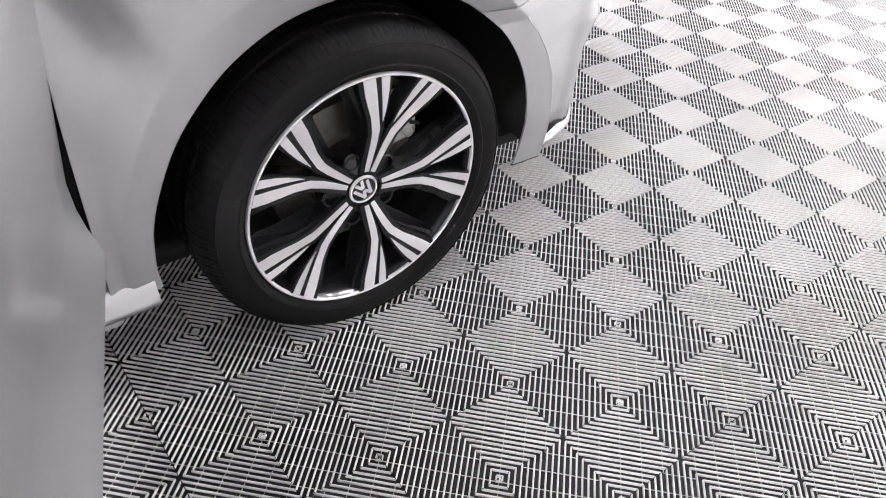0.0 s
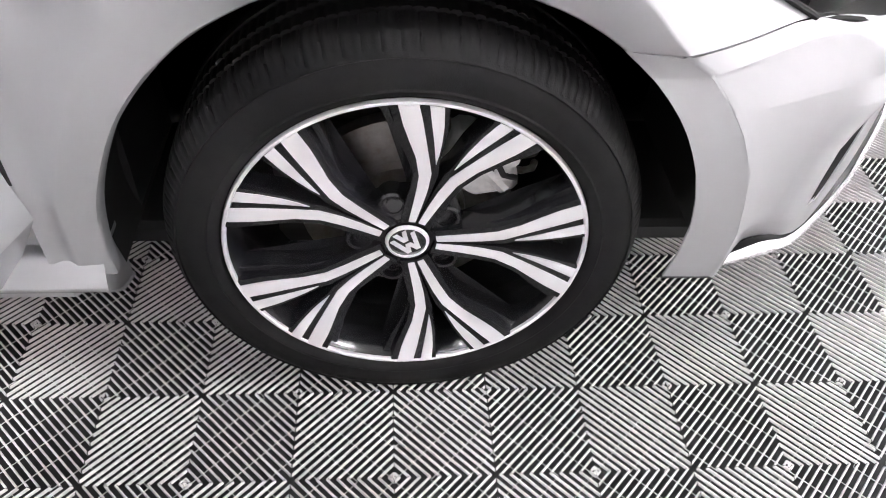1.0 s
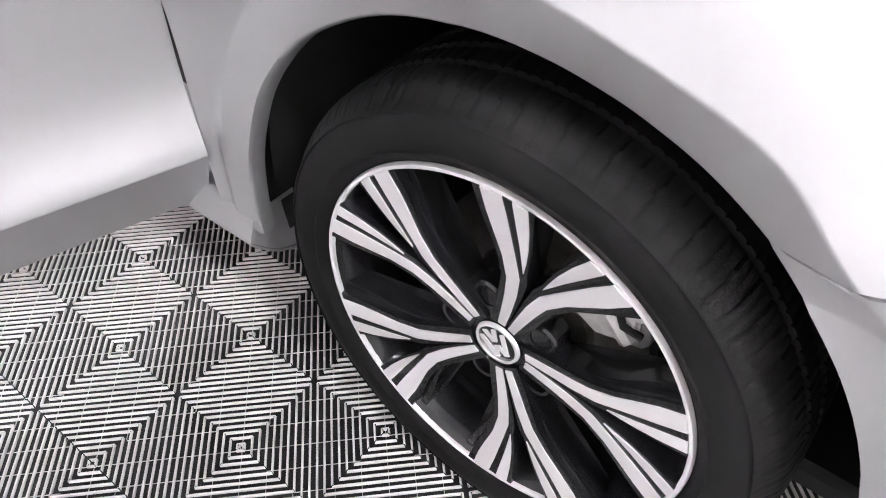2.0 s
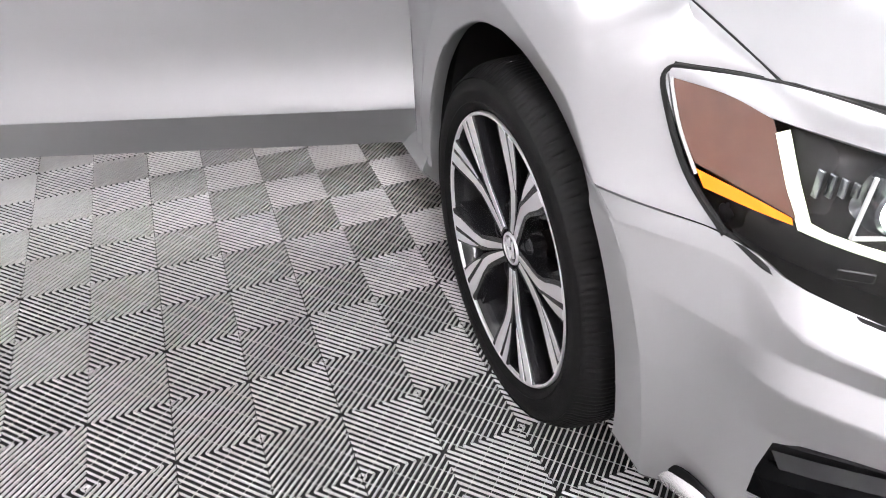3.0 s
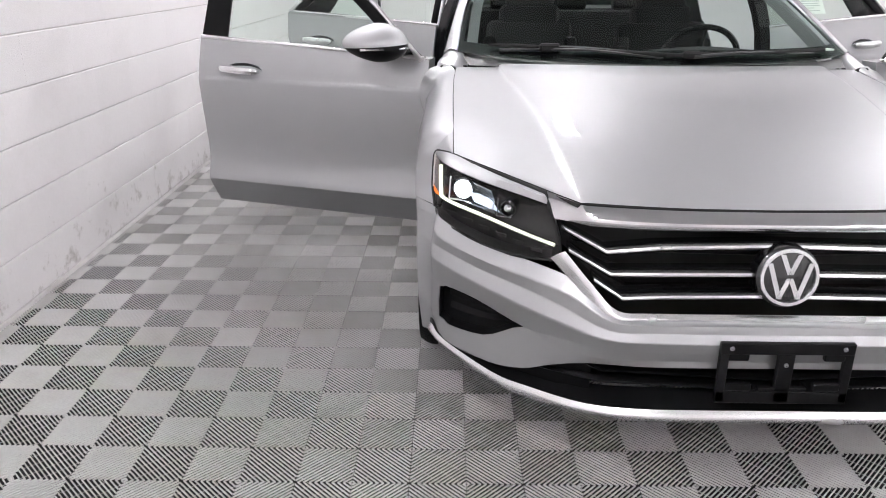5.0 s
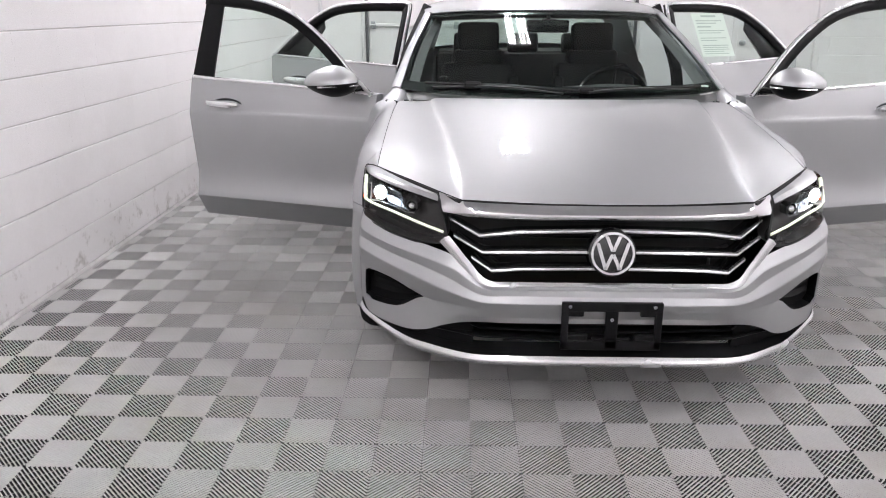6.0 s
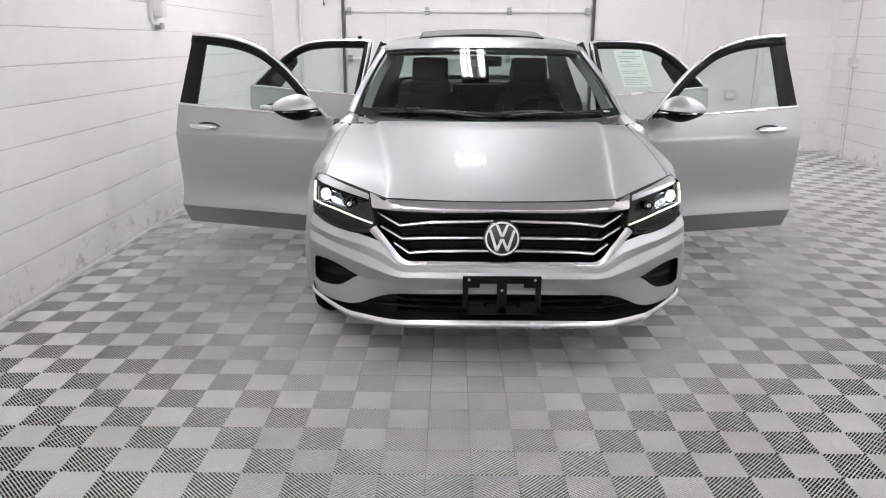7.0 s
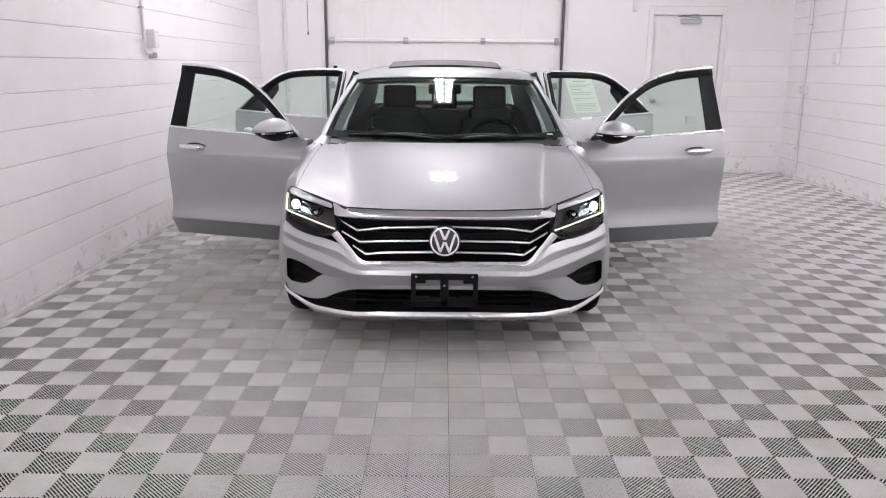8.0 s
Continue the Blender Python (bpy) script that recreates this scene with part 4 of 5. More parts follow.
WS = [[(0, 2.20, 1.364), (.30, 2.22, 1.362), (.55, 2.31, 1.352), (.664, 2.40, 1.341)],
      [(0, 1.72, 1.194), (.32, 1.745, 1.191), (.61, 1.85, 1.178), (.740, 1.96, 1.167)],
      [(0, 1.245, .985), (.31, 1.275, .987), (.62, 1.39, .993), (.784, 1.525, 1.0)]]
ws_g = both(net(WS, 8, 10))
wsn, wsm = ws_g.shape[:2]
panel("windscreen", ws_g, SCREEN, car, thick=0.0, label="clear windscreen").visible_shadow = False
panel("windscreen_border", ws_g + np.array([0, .004, -.004]), GLOSSBLACK, car, lambda r, c: r < 1 or r >= wsn - 3 or c < 1 or c >= wsm - 2, thick=0.002, label="black windscreen edge band")
bm = bmesh.new()
sheet(bm, both(net([[(0, 1.20, .968), (.30, 1.22, .968), (.59, 1.31, .962), (.74, 1.42, .955)], [(0, 1.26, .972), (.31, 1.285, .974), (.62, 1.40, .980), (.765, 1.52, .985)]], 5, 2)))
part("cowl", bm, BLACK, car, "black scuttle panel")
for base, mid, tip, k in (((-.62, 1.43, 1.012), (-.30, 1.33, 1.025), (-.02, 1.258, 1.004), 0), ((.10, 1.28, 1.008), (.34, 1.325, 1.022), (.60, 1.405, 1.012), 1)):
    bm = bmesh.new()
    tube(bm, curve_pts([base, mid, tip], 6).tolist(), [0.011 - 0.0006 * i for i in range(13)], 8, flat=0.7)
    wp = part("wiper", bm, BLACK, car, "black wiper arm")
    bm = bmesh.new()
    b0, t0 = Vector(base), Vector(tip)
    if k == 0:
        tube(bm, [(-.66, 1.47, 1.030), (-.45, 1.375, 1.030), (-.20, 1.318, 1.022), (.03, 1.29, 1.012)], 0.007, 6)
        box(bm, (-.47, 1.36, 1.012), (-.39, 1.39, 1.045), 0.008)
    else:
        tube(bm, [(.0, 1.29, 1.010), (.25, 1.315, 1.020), (.45, 1.355, 1.020), (.66, 1.445, 1.022)], 0.007, 6)
        box(bm, (.06, 1.275, 1.0), (.13, 1.305, 1.028), 0.008)
    part("wiper_blade", bm, SEAL, wp)
RW = [[(0, 3.79, 1.402), (.30, 3.80, 1.397), (.52, 3.83, 1.367), (.615, 3.87, 1.33)], [(0, 4.36, 1.10), (.30, 4.35, 1.10), (.55, 4.28, 1.088), (.69, 4.22, 1.072)]]
panel("rear_window", both(net(RW, 6, 8)), PANE, car, thick=0.0, label="rear window").visible_shadow = False
TR = [[(0, 4.36, 1.098), (.30, 4.35, 1.098), (.55, 4.28, 1.086), (.715, 4.21, 1.072)], [(0, 4.55, 1.085), (.30, 4.55, 1.085), (.55, 4.52, 1.078), (.715, 4.46, 1.066)],
      [(0, 4.82, 1.085), (.30, 4.81, 1.083), (.55, 4.79, 1.070), (.727, 4.74, 1.032)], [(0, 4.87, 1.03), (.30, 4.865, 1.03), (.55, 4.85, 1.01), (.735, 4.82, .97)],
      [(0, 4.88, .80), (.30, 4.88, .80), (.55, 4.87, .80), (.738, 4.86, .80)], [(0, 4.92, .60), (.30, 4.92, .60), (.55, 4.90, .60), (.738, 4.885, .60)],
      [(0, 4.90, .42), (.30, 4.90, .42), (.55, 4.885, .42), (.73, 4.87, .42)], [(0, 4.82, .27), (.30, 4.82, .27), (.55, 4.81, .27), (.72, 4.80, .27)]]
panel("tail", both(net(TR, 5, 4)), PAINT, car, label="silver tail and rear bumper")

# ---- cabin ----
bm = bmesh.new()
dash = both(net([[(0, 1.40, .955), (.35, 1.45, .957), (.72, 1.60, .955)], [(0, 1.62, .985), (.35, 1.66, .99), (.74, 1.75, .97)], [(0, 1.86, .965), (.35, 1.88, .985), (.74, 1.90, .94)],
                 [(0, 1.93, .86), (.35, 1.95, .88), (.74, 1.95, .84)], [(0, 1.90, .55), (.35, 1.90, .55), (.74, 1.90, .5)]], 5, 4))
sheet(bm, dash)
part("dashboard", bm, TRIM, car, "dark dashboard")
bm = bmesh.new()
M = Matrix.Translation((.36, 2.06, .90)) @ Matrix.Rotation(radians(-65), 4, "X")
tube(bm, [M @ Vector((.185 * math.cos(a), .185 * math.sin(a), 0)) for a in (2 * math.pi * k / 40 for k in range(41))], 0.0145, 8, cap=False)
wheel_ = part("steering_wheel", bm, GLOSSBLACK, car, "black leather steering wheel")
bm = bmesh.new()
lathe(bm, [(0.001, .03), (.05, .028), (.07, .01), (.07, -.03), (.001, -.04)], 24, M)
for a in (0, 180, 270):
    tube(bm, [M @ Vector((.06 * math.cos(radians(a)), .06 * math.sin(radians(a)), 0)), M @ Vector((.18 * math.cos(radians(a)), .18 * math.sin(radians(a)), 0))], 0.016, 6, flat=0.5)
tube(bm, [M @ Vector((0, 0, -.03)), M @ Vector((0, 0, -.25))], 0.03, 10)
part("hub", bm, TRIM, wheel_)


def cushion(bm, lo, hi, m, r):
    box(bm, lo, hi, r, m, seg=3)


for s in (-1, 1):
    M = Matrix.Translation((s * .37, 2.66, .46)) @ Matrix.Rotation(radians(-17), 4, "X")
    bm = bmesh.new()
    cushion(bm, (-.24, -.06, 0), (.24, .06, .60), M, 0.05)
    cushion(bm, (-.17, -.055, .50), (.17, .055, .69), M, 0.05)
    cushion(bm, (-.26, -.10, .05), (-.19, .04, .50), M, 0.03)
    cushion(bm, (.19, -.10, .05), (.26, .04, .50), M, 0.03)
    seat = part("front_seat", bm, FABRIC, car, "dark front seat")
    bm = bmesh.new()
    cushion(bm, (-.25, 2.13, .34), (.25, 2.66, .48), Matrix.Translation((s * .37, 0, 0)), 0.05)
    part("cushion", bm, FABRIC, seat)
    bm = bmesh.new()
    cushion(bm, (-.135, -.055, .66), (.135, .045, .86), M, 0.04)
    part("headrest", bm, FABRIC, seat, "dark headrest")
    bm = bmesh.new()
    for x in (-.06, .06):
        tube(bm, [M @ Vector((x, 0, .60)), M @ Vector((x, 0, .70))], 0.007, 8)
    part("headrest_post", bm, BLACK, seat)
bm = bmesh.new()
cushion(bm, (-.68, -.07, 0), (.68, .07, .60), Matrix.Translation((0, 3.62, .48)) @ Matrix.Rotation(radians(-22), 4, "X"), 0.05)
rear_seat = part("rear_seat", bm, FABRIC, car, "dark rear bench")
bm = bmesh.new()
cushion(bm, (-.68, 3.05, .34), (.68, 3.60, .50), Matrix.Identity(4), 0.05)
part("cushion", bm, FABRIC, rear_seat)
for x in (-.42, 0, .42):
    bm = bmesh.new()
    cushion(bm, (x - .12, -.05, .61), (x + .12, .05, .76), Matrix.Translation((0, 3.62, .48)) @ Matrix.Rotation(radians(-22), 4, "X"), 0.035)
    part("headrest", bm, FABRIC, rear_seat)
bm = bmesh.new()
box(bm, (-.66, 3.85, 1.03), (.66, 4.33, 1.06), 0.01)
part("parcel_shelf", bm, TRIM, car)
bm = bmesh.new()
cushion(bm, (-.12, 2.05, .30), (.12, 2.7, .60), Matrix.Identity(4), 0.03)
part("centre_console", bm, TRIM, car)
bm = bmesh.new()
cushion(bm, (-.12, -.012, -.035), (.12, .02, .035), Matrix.Translation((0.0, 2.17, 1.28)) @ Matrix.Rotation(radians(10), 4, "X"), 0.015)
tube(bm, [(0, 2.16, 1.29), (0, 2.14, 1.335)], 0.012, 8)
box(bm, (-.05, 2.05, 1.275), (.05, 2.16, 1.32), 0.015)
part("cabin_mirror", bm, GLOSSBLACK, car, "dark cabin mirror")
bm = bmesh.new()
box(bm, (.655, 1.445, 1.018), (.70, 1.478, 1.024), 0.001, None)
part("sticker", bm, PAPER, car, "small pale sticker")


# ---- doors ----
def door(sg, hy, y1, rear, phi):
    """An open door; hy: its hinge line, y1: its back edge."""
    hx = 0.885
    ob_m = Matrix.Translation((sg * hx, hy, 0)) @ Matrix.Rotation(radians(-sg * phi), 4, "Z")

    def loc(g):
        g = np.array(g, float)
        g = g - np.array([hx, hy, 0])
        g[..., 0] *= sg
        return g

    zs_ = [.262, .285, .31, .335, .355, .37, .383, .388, .41, .44, .475, .52, .58, .65, .72, .79, .835, .848, .856, .862, .88, .91, .94, .965]

    def belt(y):
        return .968 + .048 * (y - 1.5)

    def back(z):
        return y1 if not rear else float(np.interp(z, [.26, .40, .55, .75, .92, 1.06], [3.30, 3.29, 3.33, 3.45, 3.58, 3.60]))

    g = []
    for z in zs_:
        row = []
        for k in range(17):
            f = k / 16
            y0 = hy + .012 + .015 * max(0.0, (z - .8))
            y = y0 + (back(z) - y0) * f
            zz = z if z < .9 else z + (belt(y) - .968) * (z - .9) / .068 + .003
            row.append((sx(min(y, 3.3), min(zz, 1.03)) + .002, y, zz))
        g.append(row)
    g = np.array(g)
    bm = bmesh.new()
    sheet(bm, loc(g))
    skin = part("rear_door" if rear else "front_door", bm, PAINT, car, "silver door standing wide open", angle=28)
    skin.matrix_basis = ob_m
    inn = g.copy()
    inn[..., 0] -= 0.075
    bm = bmesh.new()
    sheet(bm, loc(inn))
    part("door_card", bm, TRIM, skin, "dark door lining")
    bm = bmesh.new()
    for a, b in ((g[0], inn[0]), (g[-1], inn[-1]), (g[:, 0], inn[:, 0]), (g[:, -1], inn[:, -1])):
        sheet(bm, loc(np.stack([a, b])))
    part("door_edge", bm, PAINT, skin, angle=60)
    # window frame

    def wx(z):
        return .872 - (z - .98) * .46

    if rear:
        top = [(hy + .0, belt(hy)), (hy + .0, 1.36), (hy + .02, 1.402), (hy + .12, 1.410), (hy + .40, 1.405), (hy + .60, 1.372), (hy + .78, 1.26), (hy + .97, 1.07)]
    else:
        top = [(hy + .045, .965), (hy + .15, 1.055), (hy + .27, 1.160), (hy + .42, 1.270), (hy + .58, 1.358), (hy + .76, 1.412), (hy + .95, 1.437), (y1, 1.446)]
    line = [(wx(z) + .004, y, z) for y, z in top]
    bm = bmesh.new()
    tube(bm, loc(curve_pts(line, 4) + np.array([.014, 0, 0])).tolist(), 0.0100, 8)
    part("chrome_trim", bm, SATIN, skin, "chrome window trim")
    bm = bmesh.new()
    a = np.array([(wx(belt(y)) + .012, y, belt(y) + .003) for y in np.linspace(hy + (.0 if rear else .03), back(1.0), 9)])
    tube(bm, loc(a).tolist(), 0.0085, 8)
    part("belt_trim", bm, SATIN, skin, "chrome belt trim")
    c0 = np.array(curve_pts(line, 4))
    cen = np.array([0, (hy + y1) / 2, 1.0])

    def inset(c, d):
        out = []
        for i in range(len(c)):
            t = c[min(i + 1, len(c) - 1)] - c[max(i - 1, 0)]
            n_ = np.array([0, -t[2], t[1]])
            n_ = n_ / (np.linalg.norm(n_) + 1e-9)
            if np.dot(n_, cen - c[i]) < 0:
                n_ = -n_
            p = c[i] + n_ * d
            z = max(p[2], belt(p[1]) + .002)
            out.append((wx(z) - .004, p[1], z))
        return np.array(out)

    c1 = inset(c0, .056 if not rear else .050)
    bm = bmesh.new()
    sheet(bm, loc(np.stack([c0 - [.004, 0, 0], c1])))
    fr = part("window_frame", bm, TRIMBLACK, skin, "black window frame")
    sol = fr.modifiers.new("thickness", "SOLIDIFY")
    sol.thickness, sol.offset = 0.03, 0.0
    if rear and sg < 0:
        bm = bmesh.new()
        box(bm, (-.012, -.013, -.01), (.012, .013, .028), .003, Matrix.Translation(Vector(loc([(wx(1.41), hy + .10, 1.415)])[0])))
        part("top_clip", bm, SEAL, skin, "small black clip")
    if rear:
        bm = bmesh.new()
        vs = [(wx(1.05), hy + .74, 1.045), (wx(1.05), hy + .99, 1.055), (wx(1.28), hy + .76, 1.27), (wx(1.34), hy + .66, 1.335), (wx(1.30), hy + .64, 1.25)]
        vs = [bm.verts.new(p) for p in loc(vs)]
        bm.faces.new(vs)
        q = part("quarter_panel", bm, TRIMBLACK, skin)
        s2 = q.modifiers.new("thickness", "SOLIDIFY")
        s2.thickness = 0.02
    else:
        bp_ = np.array([[(wx(1.02), y1 - .125, 1.02), (wx(1.02) + .004, y1 - .06, 1.022), (wx(1.02), y1, 1.025)], [(wx(1.24), y1 - .115, 1.24), (wx(1.24) + .004, y1 - .055, 1.24), (wx(1.24), y1, 1.24)],
                        [(wx(1.40), y1 - .11, 1.40), (wx(1.42) + .004, y1 - .055, 1.42), (wx(1.44), y1, 1.44)]])
        panel("pillar_cover", loc(net(bp_, 4, 5)), TRIMBLACK, skin, thick=0.012, label="gloss black pillar cover")
        sail = net([[(wx(.97) + .006, hy + .03, .968), (wx(1.03) + .006, hy + .13, 1.035)], [(wx(.97) + .006, hy + .15, .972), (wx(1.05) + .006, hy + .17, 1.06)]], 3, 3)
        panel("mirror_sail", loc(sail), TRIMBLACK, skin, thick=0.01)
    # pane
    rows = [[], [], []]
    for p in c1:
        zb = belt(p[1])
        for i, f in enumerate((0.0, 0.5, 1.0)):
            z = zb + (p[2] - zb) * f
            rows[i].append((wx(z) - .006, p[1], z))
    panel("window_pane", loc(np.array(rows)), PANE, skin, thick=0.0, label="greenish clear window").visible_shadow = False
    # handle in its cup
    y_h = (y1 - .215) if not rear else 3.36
    zh = .892 if not rear else .915
    xh = sx(min(y_h, 3.3), zh)
    bm = bmesh.new()
    pts = loc([(xh + .004, y_h - .09, zh - .006), (xh + .03, y_h - .07, zh - .003), (xh + .036, y_h, zh), (xh + .03, y_h + .075, zh + .004), (xh + .004, y_h + .095, zh + .006)])
    tube(bm, curve_pts(pts, 4).tolist(), [.010, .012, .015, .0165, .0175, .018, .0185, .0185, .0185, .0185, .018, .0175, .017, .016, .0145, .0125, .010], 8, flat=1.0)
    part("door_handle", bm, SATIN, skin, "silver pull handle")
    # silver cup in darker grey, so the colour holds the shade inside it
    bm = bmesh.new()
    lathe(bm, [(.0005, -.004), (.03, -.002), (.042, .002), (.044, .0)], 24, Matrix.Translation(Vector(loc([(xh, y_h - .015, zh - .006)])[0])) @ Matrix.Rotation(radians(90) * sg, 4, "Y") @ Matrix.Diagonal((.80, 2.15, 1, 1)))
    part("handle_cup", bm, BOWL, skin, "silver handle cup, grey to paint the shade in it")
    # black tube painting the shade behind the handle
    bm = bmesh.new()
    q = loc([(xh + .006, y_h - .062, zh - .004), (xh + .010, y_h, zh), (xh + .006, y_h + .066, zh + .004)])
    tube(bm, curve_pts(q, 5).tolist(), 0.012, 8, flat=0.6)
    part("handle_gap_shade", bm, SEAL, skin)
    bm = bmesh.new()
    q = loc([(xh + .030, y_h - .082, zh - .004), (xh + .051, y_h, zh), (xh + .030, y_h + .088, zh + .006)])
    tube(bm, curve_pts(q, 6).tolist(), 0.0042, 6)
    part("handle_strip", bm, SATIN, skin, "chrome strip")
    if not rear:
        # wing mirror
        for nm, m_, keep_low in (("mirror_cap", PAINT, False), ("mirror_base", TRIMBLACK, True)):
            bm = bmesh.new()
            bmesh.ops.create_uvsphere(bm, u_segments=28, v_segments=18, radius=1.0)
            for v in bm.verts:
                x, y, z = v.co
                y2 = y * (1.0 if y < 0 else 1.18)
                z2 = z * (1.0 if z > 0 else 0.95) * (1 - .25 * max(0, y)) + .06 * (1 - y * y)
                z2 *= 1 - .38 * max(0.0, x) ** 2
                x2 = x * (1 - .12 * max(0, y)) * (1.06 if x > 0 else 1.0)
                v.co = (x2, y2, z2)
            cut = -0.05
            bmesh.ops.bisect_plane(bm, geom=bm.verts[:] + bm.edges[:] + bm.faces[:], plane_co=(0, 0, cut), plane_no=(0, 0.12, 1), clear_inner=not keep_low, clear_outer=keep_low)
            sc_ = 1.0 if not keep_low else .985
            mm = Matrix.Translation((1.035 - hx, .175, 1.034)) @ Matrix.Diagonal((.110 * sc_, .124 * sc_, .077 * sc_, 1))
            bmesh.ops.transform(bm, matrix=mm, verts=bm.verts)
            for v in bm.verts:
                v.co.x *= sg
            part(nm, bm, m_, skin, "silver mirror cap" if not keep_low else "black mirror underside")
        bm = bmesh.new()
        tube(bm, loc([(.865, hy + .11, .995), (.91, hy + .13, .995), (.97, hy + .16, 1.0)]).tolist(), [.03, .024, .026], 10, flat=0.6)
        part("mirror_arm", bm, TRIMBLACK, skin)
        bm = bmesh.new()
        tube(bm, loc(curve_pts([(1.0, hy + .060, 1.024), (1.065, hy + .060, 1.025), (1.130, hy + .12, 1.025), (1.146, hy + .20, 1.021)], 5)).tolist(), 0.0042, 6)
        part("mirror_lamp", bm, SATIN, skin, "clear indicator strip")
    return skin


door(-1, 1.49, 2.59, False, 72)
door(1, 1.49, 2.59, False, 74)
door(-1, 2.605, 3.58, True, 66)
rear_left = door(1, 2.605, 3.58, True, 66)
# paper notice inside the rear window
bm = bmesh.new()


def notice(y0, y1_, z0, z1_, off, sk=0.0):
    return [(-(z - 1.0) * .46 + .872 - .885 + .009 - off, y - 2.605 + sk * (z - 1.22), z) for y, z in ((y0, z0), (y1_, z0), (y1_, z1_), (y0, z1_))]


bm.faces.new([bm.verts.new(p) for p in notice(2.80, 3.06, 1.085, 1.35, 0.0, -.12)])
paper = part("paper_notice", bm, PAPER, rear_left, "printed green-white paper notice")
bm = bmesh.new()
for z0, z1_, a, b in ((1.325, 1.337, 2.87, 2.99), (1.30, 1.306, 2.82, 3.03), (1.285, 1.291, 2.82, 2.98), (1.262, 1.27, 2.82, 2.93), (1.24, 1.245, 2.82, 3.03), (1.226, 1.231, 2.82, 3.0), (1.195, 1.2, 2.82, 3.03),
                      (1.18, 1.185, 2.82, 2.95), (1.15, 1.155, 2.82, 3.03), (1.138, 1.142, 2.82, 3.02), (1.126, 1.13, 2.82, 3.03), (1.114, 1.118, 2.82, 2.98), (1.10, 1.104, 2.82, 3.02)):
    bm.faces.new([bm.verts.new(p) for p in notice(a, b, z0, z1_, -.002, -.12)])
part("print_line", bm, INK, paper)


# ---- wheels ----
def face_z(r):
    """Height of the spoke faces: dished towards the hub."""
    return -.026 + .023 * min(1.0, r) ** 1.5


def dished(bm, pts, R, top, depth, chamfer=0.0):
    """A plate with an outline of (radius, angle) points that follows the dish; top: offset of its face."""
    def at(r, a, z):
        return bm.verts.new((r * R * math.cos(radians(a)), r * R * math.sin(radians(a)), z))

    mid = (sum(r for r, a in pts) / len(pts), sum(a for r, a in pts) / len(pts))
    rim, low = [], []
    for r, a in pts:
        if chamfer:
            rim.append(at(r + (mid[0] - r) * chamfer * .3, a + (mid[1] - a) * chamfer, face_z(r) + top))
        else:
            rim.append(at(r, a, face_z(r) + top))
        low.append(at(r, a, face_z(r) + top - (.005 if chamfer else depth)))
    k = len(pts)
    bm.faces.new(rim)
    for i in range(k):
        bm.faces.new((rim[i], rim[(i + 1) % k], low[(i + 1) % k], low[i]))
    if chamfer:
        deep = [at(r, a, face_z(r) + top - depth) for r, a in pts]
        for i in range(k):
            bm.faces.new((low[i], low[(i + 1) % k], deep[(i + 1) % k], deep[i]))
        low = deep
    bm.faces.new(low[::-1])
    bmesh.ops.triangulate(bm, faces=[f for f in bm.faces if len(f.verts) > 4])


